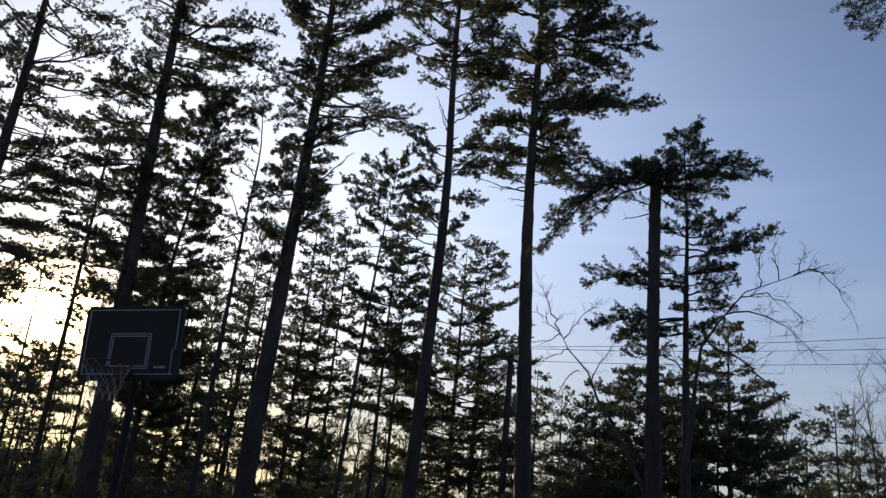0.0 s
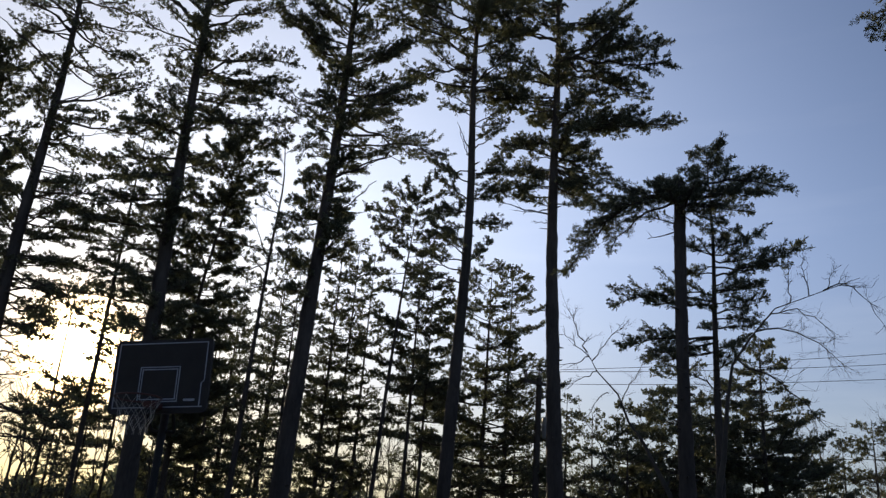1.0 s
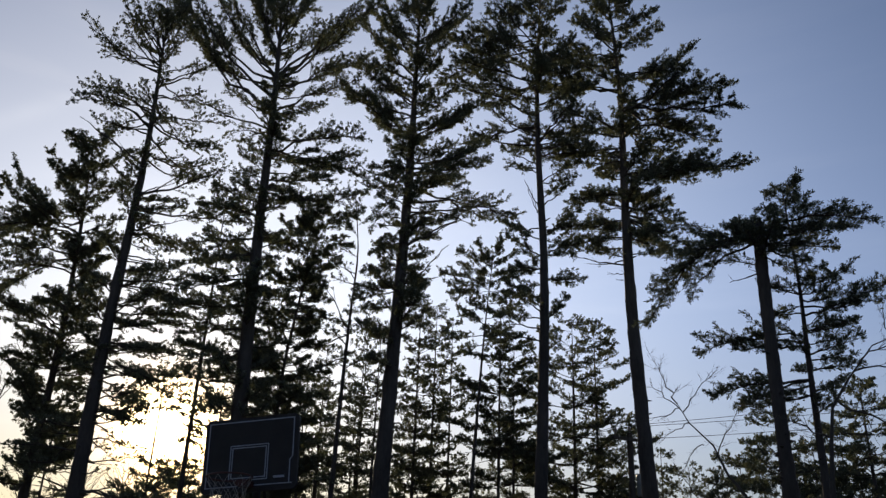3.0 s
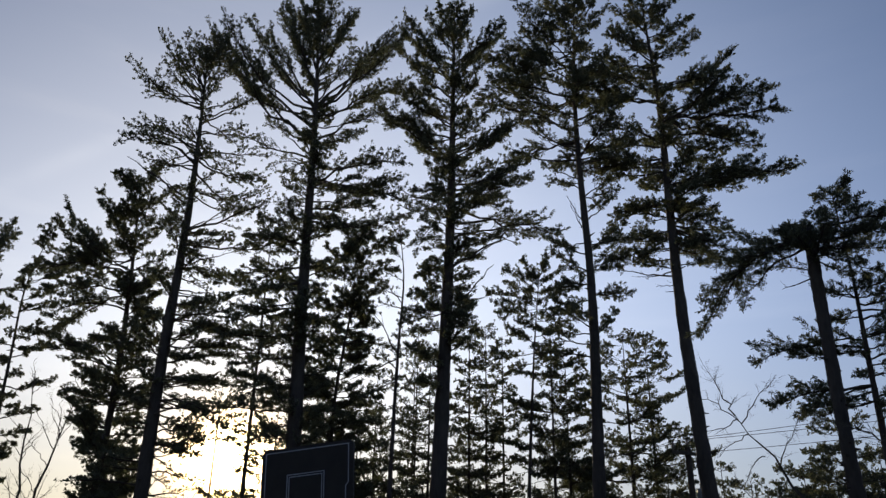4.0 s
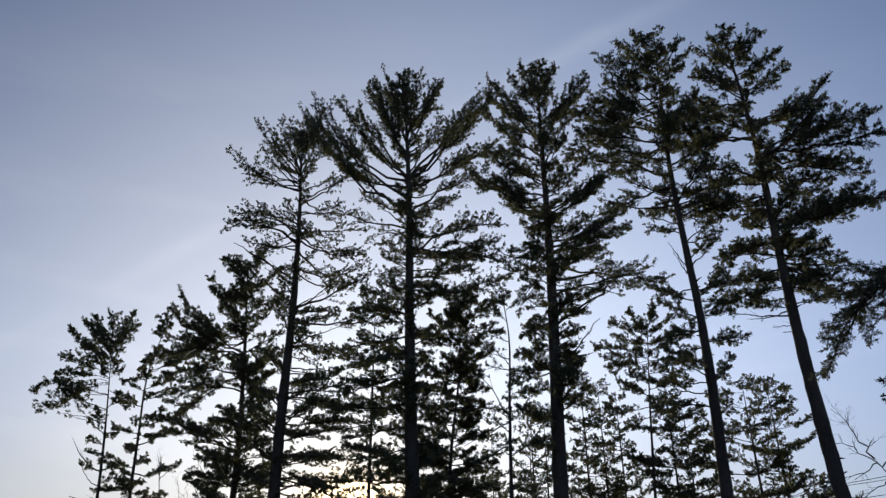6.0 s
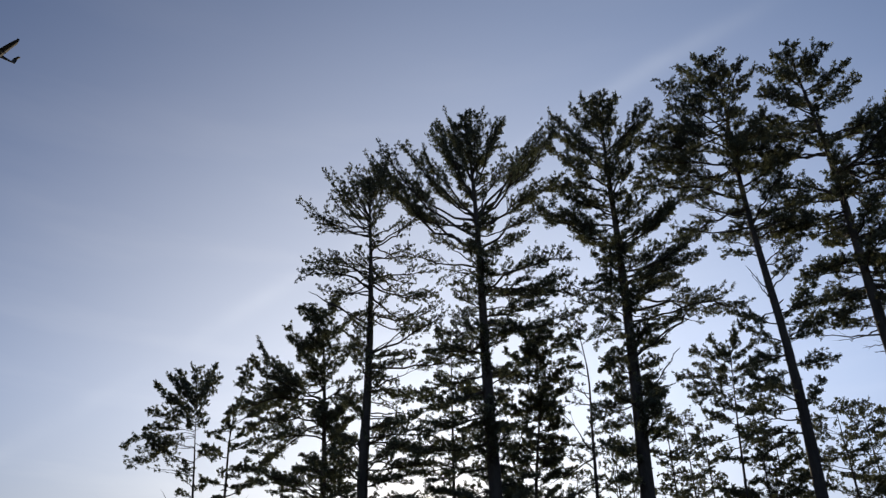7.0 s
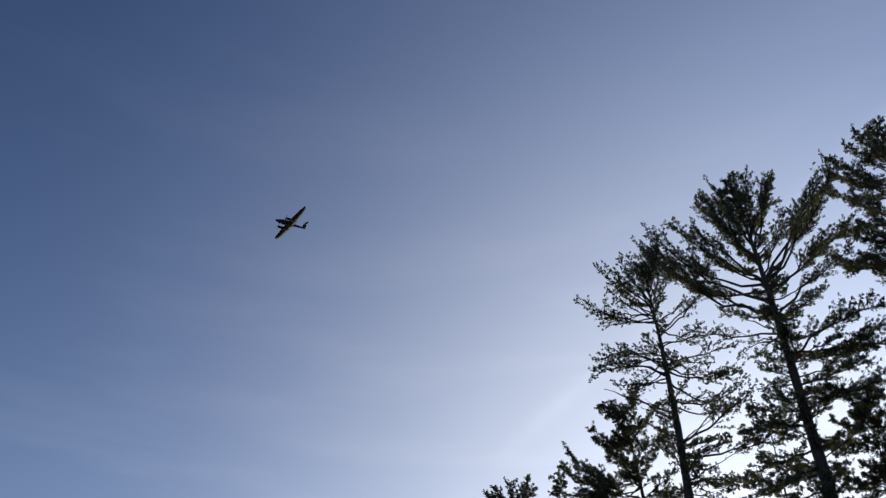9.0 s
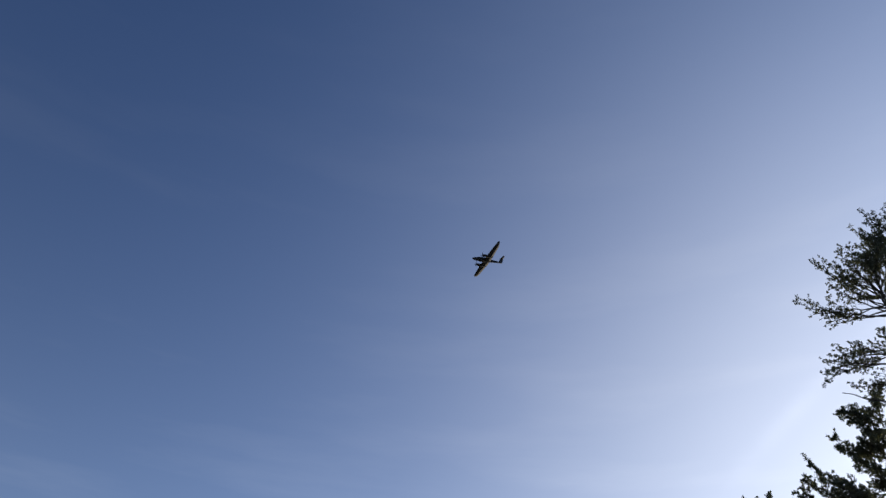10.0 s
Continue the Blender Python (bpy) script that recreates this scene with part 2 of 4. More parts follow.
def pine(left, away, trunk, girth, limbs, label, seed, fill=14, fill_from=0.5, tuft=1.0, dense=1.0, blades=7, name="pine_tree", tip=0.04, group="tall pines", fill_reach=1.1, mat=None, twin=0):
    """A pine. left: degrees to the left of the first view; away: metres off. trunk: (aside, height) pairs.
    limbs: (height, aside, away, rise, bend, leaf) from the trunk outwards; leaf 1 where left out."""
    rng = np.random.default_rng(seed)
    a = radians(left)
    tree = root(name, -math.sin(a) * away, math.cos(a) * away, 0, left, label, "tree", group)
    tr = np.array(trunk, float)
    zs = np.linspace(-0.2, tr[-1, 1], 26)
    xs = np.interp(zs, tr[:, 1], tr[:, 0])
    xs = np.convolve(np.pad(xs, 2, "edge"), np.ones(5) / 5, "valid") if len(tr) > 2 else xs
    ys = np.cumsum(rng.normal(size=26) * 0.02)
    h = tr[-1, 1]
    rad = np.maximum(tip * 0.4, 0.5 * girth * (1 - (zs / h).clip(0, 1)) ** 0.75 * (1 + 0.35 * np.exp(-zs.clip(0) / 0.5)))
    path = np.stack([xs, ys, zs], 1)
    s = Soup()
    fine = np.linspace(0, 25, 26 if mat else 70)
    path_f = np.stack([np.interp(fine, np.arange(26), path[:, c]) for c in range(3)], 1)
    rad_f = np.interp(fine, np.arange(26), rad)
    tube(s, path_f, rad_f, 7 if mat else 12, 0.045, rng)
    if not mat:
        # knots and snapped dead stubs on the clear stem
        for q in range(26):
            z = h * rng.uniform(0.06, 0.72)
            b = rng.uniform(0, 2 * np.pi)
            c = np.array([np.interp(z, zs, xs), np.interp(z, zs, ys), z])
            r = np.interp(z, zs, rad)
            ln = rng.uniform(0.03, 0.09) if q % 9 else rng.uniform(0.1, 0.25)
            o = np.array([math.cos(b), math.sin(b), rng.uniform(-0.1, 0.35)])
            tube(s, np.array([c + o * r * 0.7, c + o * (r + ln * 0.5), c + o * (r + ln)]), [0.035, 0.022, 0.01], 5)
    part("trunk", s, BARK, tree, "furrowed dark brown pine trunk", True)

    def at(z):
        return np.array([np.interp(z, zs, xs), np.interp(z, zs, ys), z])

    shoots = []
    jobs = [(*l, 1.0, False)[:6] + (False,) for l in limbs]
    # thinner limbs of the same whorl beside each large one
    for z, dx, dy, dz, bend, *leaf in limbs * twin:
        f = rng.uniform(0.45, 0.9)
        jobs.append((z + rng.normal() * 0.28, dx * f, dy * f + rng.normal() * 0.45 * abs(dx), dz * f - abs(rng.normal()) * 0.08 * abs(dx), bend * f, (leaf or [1.0])[0] * 0.85, False))
    for q in range(fill):
        z = h * (fill_from + (0.985 - fill_from) * (q + rng.uniform()) / fill)
        r = fill_reach * (1.15 - 0.75 * (z / h - fill_from) / (1 - fill_from)) * rng.uniform(0.6, 1.2)
        b = rng.uniform(0, 2 * np.pi)
        jobs.append((z, r * math.cos(b) * 0.8, r * math.sin(b) * 1.4, r * rng.uniform(0.0, 0.5), -0.1, 1.15, True))
    for q in range(7 if fill else 0):
        b = q * 2.4
        jobs.append((h * (0.93 + 0.065 * q / 6), 0.32 * math.cos(b), 0.32 * math.sin(b), 0.25, 0.0, 1.0, True))
    for z, dx, dy, dz, bend, leaf, small in jobs:
        p0 = at(min(z, h * 0.995))
        p1 = p0 + np.array([dx, dy, dz])
        ln = np.linalg.norm(p1 - p0)
        c = (p0 + p1) / 2 + UP * bend
        k = 9
        limb = curve(p0, c, p1, k)
        limb[1:-1] += rng.normal(size=(k - 2, 3)) * 0.014 * ln
        w = Soup()
        r0 = min(np.interp(z, zs, rad) * 0.6, 0.012 + 0.011 * ln)
        tube(w, limb[::2] if mat else limb, np.linspace(r0, max(0.006, r0 * 0.25), 5 if mat else k), 3 if mat else 5)
        spray(w, shoots, limb, rng, leaf * dense, size=tuft, start=(0.12 if ln < 0.8 else 0.3) if mat else (0.10 if small or ln < 1.3 else (0.22 if leaf > 0.95 else 0.42)),
              per_metre=10.0 / tuft if leaf > 0.3 else 2.5, step=(0.086 if mat else 0.082) * tuft, coarse=mat is not None, rise=0.06 if mat else 0.2, sway=0.09 if mat else 0.17, reach=0.36 if mat else 0.29)
        part("limb", w, TWIG, tree)
    s = Soup()
    at, way, run = (np.concatenate(c) for c in zip(*shoots))
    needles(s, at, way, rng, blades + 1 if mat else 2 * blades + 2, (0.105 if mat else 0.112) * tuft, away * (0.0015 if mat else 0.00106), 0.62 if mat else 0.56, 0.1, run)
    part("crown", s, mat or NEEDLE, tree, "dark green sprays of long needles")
    return tree


def whorled_pine(left, away, height, bare, radius, girth, label, seed, tuft=1.6, dense=0.55, whorls=16, lean=0.0, per=4, blades=7, name="pine_tree", group="background pines", power=0.55, droop=0.12):
    """A pine further back, with limbs in whorls that shorten towards the top."""
    rng = np.random.default_rng(seed)
    limbs = []
    tuft, dense = tuft * 0.8, dense * 1.3
    whorls = max(5, round(whorls * 0.72))
    for q in range(whorls):
        f = (q + rng.uniform(0.25, 0.75)) / whorls
        z = bare + (height - bare) * f
        turn = rng.uniform(0, 2 * np.pi)
        for w in range(per + 1):
            b = turn + (w + rng.uniform(-0.35, 0.35)) * 2 * np.pi / (per + 1)
            r = radius * ((1 - f) ** power * 0.95 + 0.1) * rng.uniform(0.4, 1.3) * (0.75 + 0.25 * min(1, f * 5))
            limbs.append((z + rng.normal() * 0.09, r * math.cos(b), r * math.sin(b), r * rng.normal(0.3 * f + 0.03, 0.1), -droop * r, 1.0))
    return pine(left, away, [(0, 0), (lean * height, height)], girth, limbs, label, seed, 0, 0.5, tuft, dense, blades, name, group=group, mat=NEEDLE_FAR)


def bare_tree(left, away, base, limbs, label, seed, name="bare_tree", twigs=7.0, group="bare trees", mat=None, girth=0.12):
    """A leafless tree. base: trunk as (aside, height) pairs; limbs as for pine(), forking into thin twigs."""
    rng = np.random.default_rng(seed)
    a = radians(left)
    tree = root(name, -math.sin(a) * away, math.cos(a) * away, 0, left, label, "tree", group)
    tr = np.array(base, float)
    zs = np.linspace(tr[0, 1], tr[-1, 1], 14)
    xs = np.interp(zs, tr[:, 1], tr[:, 0])
    path = np.stack([xs, np.zeros(14), zs], 1)
    path[1:-1] += rng.normal(size=(12, 3)) * 0.05
    s = Soup()
    tube(s, path, np.linspace(girth / 2, 0.004, 14), 8)
    part("trunk", s, mat or GREY_BARK, tree, "", True)

    def fork(w, p, d, ln, r, level):
        k = 3
        pts = [p]
        dd = d
        for i in range(k):
            dd = unit(dd + rng.normal(size=3) * 0.16 + UP * 0.03)
            pts.append(pts[-1] + dd * ln / k)
        pts = np.array(pts)
        tube(w, pts, np.linspace(r, r * 0.45, k + 1), 3)
        if level > 0:
            for _ in range(rng.integers(3, 6)):
                i = rng.integers(1, k + 1)
                nd = unit(dd + rng.normal(size=3) * 0.65)
                fork(w, pts[i], nd, ln * rng.uniform(0.4, 0.7), r * 0.5, level - 1)

    for z, dx, dy, dz, bend, level in [(*l, 1)[:6] for l in limbs]:
        p0 = np.array([np.interp(z, zs, xs), 0, z])
        p1 = p0 + np.array([dx, dy, dz])
        ln = np.linalg.norm(p1 - p0)
        k = 9
        limb = curve(p0, (p0 + p1) / 2 + UP * bend, p1, k)
        limb[1:-1] += rng.normal(size=(k - 2, 3)) * 0.02 * ln
        w = Soup()
        r0 = 0.006 + 0.008 * ln
        rr = np.linspace(r0, r0 * 0.25, k)
        tube(w, limb, rr, 5)
        for q in range(int(twigs * ln ** 0.7)):
            i = rng.integers(2, k)
            t = unit(limb[i] - limb[i - 1])
            fork(w, limb[i], unit(t + rng.normal(size=3) * 0.6 + UP * 0.1), ln * rng.uniform(0.12, 0.3), max(0.004, rr[i] * 0.4), int(level))
        part("limb", w, mat or GREY_BARK, tree)
    return tree

# ---- ground ----
GRASS = material("dry_grass_and_litter", (0.11, 0.095, 0.055), 0.95, 0.8, 0.5, 0.03)
bm = bmesh.new()
bmesh.ops.create_grid(bm, x_segments=60, y_segments=60, size=2400)
for v in bm.verts:
    d = v.co.length
    v.co.z = 0.0 if d < 90 else noise.noise(v.co * 0.003) * min(6.0, (d - 90) * 0.01)
me = bpy.data.meshes.new("ground")
bm.to_mesh(me)
bm.free()
me.materials.append(GRASS)
tagged(new("ground", me), "dry brown grass and leaf litter under the trees", "ground", kind="structure")

# ---- the tall pines ----
top = [
    (19.67, -0.17, 0.7, 2.25, 0.0, 0.6), (19.66, -0.52, -0.59, 1.33, 0.0, 0.6), (19.55, 0.6, 0.27, 2.6, -0.1, 0.6), (19.43, 0.25, 0.85, 2.84, 0.0, 0.6),
    (19.42, -1.36, -0.74, 0.51, 0.0, 0.5), (19.31, -0.86, -0.75, 1.49, -0.08, 0.55), (19.3, -1.24, 0.19, 1.77, 0.0, 0.5), (19.06, -1.73, -0.0, 2.15, -0.44, 0.5),
    (18.84, 0.86, -0.24, 1.7, 0.0, 0.6), (18.78, -2.0, -0.82, -0.11, 0.0, 0.4), (18.46, -2.48, -0.97, 0.66, -0.47, 0.5), (17.89, 1.84, 0.03, 1.66, -0.14, 0.4),
]
upper = [
    (17.56, 1.88, 0.29, 0.36, 0.0, 0.5), (16.86, -2.23, 0.33, 0.65, 0.48, 0.6), (16.77, 2.24, 0.03, 0.36, 0.0, 0.6), (16.65, -1.21, -0.53, 0.72, 0.0, 0.6),
    (16.54, 2.29, 0.65, -0.01, -0.59, 0.9), (16.43, -2.32, -0.48, 0.02, 0.64, 0.6), (16.11, -1.74, 0.45, 0.43, 0.0, 0.4), (15.45, 2.31, 0.1, 0.39, -0.79, 0.5),
    (14.81, -2.19, 0.55, 1.68, 0.0, 0.05), (13.99, -0.91, -0.02, 0.71, 0.0, 0.7), (13.79, 1.45, -0.26, 1.2, 0.0, 0.25), (13.79, 1.44, 0.07, 0.17, 0.0, 0.9),
]
middle = [
    (13.39, 2.98, -0.41, 0.38, -0.4, 0.8), (13.38, 1.38, 0.12, 0.43, 0.0, 0.9), (12.59, 1.58, -0.21, 0.7, 0.0, 0.15), (12.59, 1.63, 0.44, -0.12, 0.38, 0.6),
    (11.82, 1.68, 0.27, 0.1, 0.0, 0.25), (11.82, -0.73, 0.14, 0.37, 0.0, 0.9), (11.25, 1.4, -0.5, 0.24, 0.0), (10.89, 2.32, -0.07, -0.36, 0.11),
    (10.52, -0.91, 0.41, 0.8, 0.0, 0.9), (10.16, 1.17, -0.57, 0.45, 0.0), (9.99, 1.93, -0.39, 0.04, 0.0), (9.81, -1.08, -0.48, 0.45, 0.0, 0.8),
]
lower = [
    (9.46, 1.37, -0.37, 0.26, 0.0), (9.11, 1.41, 0.5, -0.1, 0.0), (8.77, 1.62, 0.26, 0.45, 0.0), (8.27, 1.94, -0.55, -0.67, 0.27),
    (8.1, 1.27, -0.08, 0.06, 0.0, 0.3), (8.1, -0.85, -0.12, 0.24, 0.0), (7.69, 1.48, 0.56, -0.4, 0.0), (7.44, 1.56, -0.56, 0.62, -0.46, 0.8),
    (7.44, -0.91, -0.03, 0.1, 0.0), (7.09, 1.3, -0.36, -0.32, 0.0),
]
low = [
    (7.0, 1.7, -0.3, 0.25, -0.1, 0.5), (6.5, -1.6, 0.3, 0.2, 0.0, 0.8), (6.3, 1.5, 0.5, -0.2, 0.2, 0.45), (5.9, -1.9, -0.4, -0.1, 0.1, 0.6), (5.6, 1.5, -0.5, 0.25, -0.1, 0.35), (4.9, 2.4, 0.3, -0.4, 0.2, 0.5),
    (4.9, -1.7, 0.4, 0.4, 0.0, 0.3), (4.6, 2.0, 0.2, 0.5, -0.1, 0.2), (4.1, 2.3, -0.3, -0.1, 0.1, 0.3), (3.7, -1.5, 0.2, 0.3, 0.0, 0.2),
]
pine(29.00, 26.0, [(0, 0), (-0.08, 6.77), (-0.12, 9.81), (-0.03, 12.4), (-0.0, 14.62), (-0.05, 16.77), (-0.13, 19.07), (-0.25, 21.02)], 0.52, top + upper + middle + lower + low, "tall pine with a sparse twiggy top and dark furrowed trunk", 11, fill=24, fill_from=0.4, tuft=0.62, dense=0.72, fill_reach=1.2, twin=2, tip=0.03)

upper = [
    (16.6, -0.89, -0.29, 0.78, 0.21), (16.6, 0.38, 0.58, 1.72, 0.0), (16.36, 0.97, -0.37, 0.69, -0.19), (15.67, -1.19, -0.18, 0.43, 0.0),
    (15.22, -1.37, -0.57, 1.12, -0.34), (15.21, 1.1, -0.34, 0.7, 0.0), (14.54, -2.43, 0.41, 1.44, -0.99), (14.3, -2.11, 0.66, 0.24, -0.33),
    (13.88, 1.08, -0.48, 0.61, 0.0), (13.87, -2.63, -1.06, 0.92, -0.51), (13.65, -3.39, 1.17, 0.0, 0.88), (13.23, 1.25, -0.3, 0.48, 0.0),
    (13.01, -2.44, -1.14, -0.72, 0.44),
]
lower = [
    (12.37, -2.34, 0.09, -0.43, 0.64), (12.17, 0.89, -0.1, 0.92, 0.0), (11.35, 0.77, -0.05, 0.9, 0.0), (10.54, -2.16, -0.06, 0.47, 0.08),
    (10.15, -2.38, 0.92, 0.85, 0.43), (10.15, 1.1, -0.27, 0.43, 0.0), (9.38, -1.18, -0.36, 0.38, 0.0), (9.38, 1.31, 0.21, 0.56, 0.0),
    (9.0, -1.17, 0.46, 0.22, 0.0), (8.81, 1.52, 0.58, 0.46, 0.0), (8.25, -1.12, 0.38, 0.19, 0.0), (8.07, 1.23, -0.49, -0.02, 0.0),
    (7.71, -0.82, 0.32, 0.01, 0.0),
]
pine(31.96, 30.0, [(0, 0), (0.09, 7.49), (0.13, 9.77), (0.02, 12.6), (-0.13, 15.22), (-0.34, 17.55)], 0.38, upper + lower, "mid-height pine with broad dense crown and several leaders", 12, fill=60, fill_from=0.3, dense=1.0, tuft=0.85, fill_reach=1.8, twin=1)

upper = [
    (15.11, 1.82, 0.67, 1.33, -0.25), (14.99, 2.19, 0.91, 2.16, -0.12), (14.74, -0.78, 0.23, -0.16, 0.0), (14.26, 0.92, -0.23, 0.43, 0.0),
    (13.78, 1.16, -0.49, 0.37, 0.0), (13.54, -1.04, 0.41, 0.23, 0.0), (12.84, 2.08, 0.24, 1.21, -0.66), (12.6, 0.72, -0.49, 0.65, 0.0),
]
lower = [
    (12.37, -0.91, 0.33, 0.22, 0.0), (11.91, 1.21, 0.59, 0.8, 0.0), (11.02, -1.13, -0.22, 0.03, 0.0), (10.79, 1.62, 0.48, 0.64, -0.49),
    (10.14, -1.09, -0.42, -0.22, 0.0), (9.5, 1.15, -0.07, 0.52, 0.0), (9.07, -1.13, 0.32, 0.17, 0.0), (8.86, 1.07, -0.09, 0.28, 0.0),
]
pine(37.48, 36.0, [(0, 0), (-0.25, 8.39), (-0.35, 11.01), (-0.37, 13.31), (-0.57, 15.23), (-0.3, 16.16), (0.23, 17.7)], 0.24, upper + lower, "slender pine with a thin bare leaning top", 13, fill=26, fill_from=0.4, dense=1.15, tuft=0.85, fill_reach=0.8)

upper = [
    (14.8, -0.84, 0.29, 1.49, 0.0), (14.8, -0.22, 0.52, 1.82, 0.0), (14.8, 0.46, 0.22, 1.78, -0.0), (14.8, 0.7, 0.06, 1.31, -0.08, 0.7),
    (14.71, -1.12, -0.21, 1.12, -0.05), (14.59, -1.62, 0.54, 1.09, -0.22), (14.36, -0.88, 0.24, 0.64, 0.0), (14.02, -1.71, 0.34, 0.51, -0.02),
    (13.8, -1.75, -0.05, -0.1, 0.21), (13.69, -2.39, 0.16, -0.55, 0.4, 0.9), (13.35, 0.88, -0.08, -0.34, 0.0, 0.9),
]
lower = [
    (13.17, -2.23, 0.52, -0.71, 0.37, 0.8), (13.13, -1.75, -0.72, 0.0, -0.09, 0.7), (12.58, -1.54, 0.21, 0.49, -0.04, 0.7), (12.21, -1.61, 0.34, 0.13, 0.0, 0.3),
    (11.62, -0.55, 0.0, 0.34, 0.0, 0.8), (11.19, -0.44, -0.11, 0.11, 0.0, 0.8), (10.24, -0.61, 0.09, 0.23, 0.0), (10.24, -1.19, 0.34, 1.21, -0.46, 0.0),
    (10.23, 0.51, -0.11, 0.26, 0.0, 0.9), (9.09, -0.97, -0.02, 0.17, 0.0, 0.0), (8.16, -1.01, 0.18, 0.33, 0.0, 0.0),
]
pine(39.33, 34.0, [(0, 0), (-0.23, 7.92), (-0.29, 9.54), (-0.43, 11.61), (-0.65, 13.8), (-0.79, 14.89)], 0.25, upper + lower, "slender pine with a fan-shaped top and dead lower limbs", 14, fill=8, fill_from=0.6, tuft=0.9, fill_reach=0.6, twin=1)

top = [
    (21.34, -0.1, -0.28, 1.73, 0.0), (20.09, 0.29, -1.28, 2.01, 0.0), (20.09, 1.19, 0.19, 2.81, -0.11), (20.08, -0.8, 0.85, 3.63, -0.06),
    (19.72, 1.35, -0.53, 0.55, 0.0, 0.8), (19.48, -1.41, 0.58, 3.54, -0.21), (19.24, -0.95, 0.44, 2.38, 0.0), (18.65, 2.91, 0.22, 3.62, 0.17, 0.8),
    (18.64, -2.44, -0.58, 2.85, -0.71, 0.8), (18.6, -1.76, -0.13, 2.76, -0.27, 0.8), (18.53, -3.32, 1.6, 3.29, -0.6, 0.9), (18.53, 2.41, 1.38, 3.69, 0.1, 0.7),
]
upper = [
    (18.3, 2.93, 1.14, 2.46, -0.41, 0.9), (18.18, 2.03, -1.17, 0.83, -0.48, 0.9), (17.49, -3.94, 1.31, 4.59, -1.24, 0.7), (17.37, -3.02, 1.18, 3.37, -0.65, 0.6),
    (17.27, 2.56, -0.31, 1.57, 0.11, 0.7), (17.05, 1.5, -0.41, 0.5, 0.0, 0.8), (16.59, -2.39, 0.08, 0.75, -0.18, 0.35), (16.59, -1.21, 0.63, 1.46, 0.0, 0.3),
    (16.26, -1.3, -0.2, -0.21, 0.47, 0.4), (16.16, 2.09, -0.06, 0.52, 0.0), (15.84, 2.98, 1.21, 1.01, -0.59, 0.7), (15.52, 3.26, 1.16, 0.41, 0.59, 0.9),
]
middle = [
    (15.52, 2.33, 0.54, 0.21, 0.0), (15.51, -0.81, -0.12, 0.43, 0.0), (14.77, -0.82, 0.06, 0.1, 0.0), (14.68, 1.96, -0.46, 0.06, 0.0),
    (14.47, 3.1, 0.77, 0.6, -0.66, 0.5), (13.86, 1.33, -0.59, 0.17, 0.0), (13.85, -1.48, 0.4, 0.54, 0.0), (13.45, -1.52, -0.34, -0.03, 0.0),
    (12.67, -1.96, 0.31, -0.33, 0.0), (12.29, 1.18, -0.36, 0.46, 0.0), (12.09, -2.05, -0.85, -0.99, 0.0), (11.34, -1.96, -0.48, -0.8, 0.0),
]
lower = [
    (11.17, 1.22, -0.19, -0.58, 0.0, 0.6), (10.43, -2.13, -0.28, -0.35, 0.0), (9.91, 1.03, -0.03, 0.02, 0.0), (9.73, -1.74, -0.54, -0.57, 0.0),
    (9.04, -1.4, -0.32, -0.47, 0.0), (8.7, -1.93, 0.69, 0.57, 0.0), (8.37, -1.08, -0.08, -0.22, 0.0), (8.04, 1.18, -0.16, -0.01, 0.0),
    (8.03, -2.06, -0.79, -0.18, 0.0), (7.3, -1.44, 0.16, -0.27, 0.0),
]
pine(19.88, 25.0, [(0, 0), (-0.14, 6.72), (-0.2, 8.87), (-0.3, 11.53), (-0.33, 14.47), (-0.4, 17.72), (-0.47, 20.09), (-0.6, 22.11), (-0.72, 23.21)], 0.58, top + upper + middle + lower, "tall broad pine with ascending upper limbs and dense middle", 15, fill=74, fill_from=0.3, dense=0.92, tuft=0.78, fill_reach=1.15, twin=1)

upper = [
    (17.12, 0.65, 0.06, 0.7, 0.0), (16.87, -0.76, -0.07, 0.84, 0.0), (16.36, 1.63, -0.68, 0.49, 0.22), (15.86, 1.54, -0.21, -0.05, 0.0),
    (15.61, -1.1, 0.16, 1.05, 0.0), (15.36, -1.49, -0.67, 0.03, 0.0), (14.39, 1.15, 0.42, 0.69, 0.0), (13.67, -1.22, 0.44, 0.86, 0.0),
    (13.21, 0.96, -0.42, 0.1, 0.0),
]
lower = [
    (12.74, 2.12, 0.58, -0.21, 0.43, 0.5), (12.52, -1.04, -0.3, 0.1, 0.0), (11.39, 1.26, 0.22, 0.32, 0.0), (10.95, -1.18, -0.37, -0.03, 0.0),
    (10.52, 1.61, 0.27, 0.11, 0.0), (10.09, -1.14, 0.47, -0.11, 0.0), (9.46, 1.65, 0.71, 0.31, 0.0), (8.84, -1.05, 0.16, -0.19, 0.0),
    (8.64, 1.2, -0.37, -0.06, 0.0),
]
pine(18.00, 32.0, [(0, 0), (0.09, 8.19), (0.14, 11.61), (0.55, 13.44), (0.59, 15.86), (0.55, 17.51)], 0.26, upper + lower, "crooked pine standing close behind a taller one", 16, fill=84, fill_from=0.25, dense=1.5, tuft=1.0, fill_reach=1.6, twin=1)

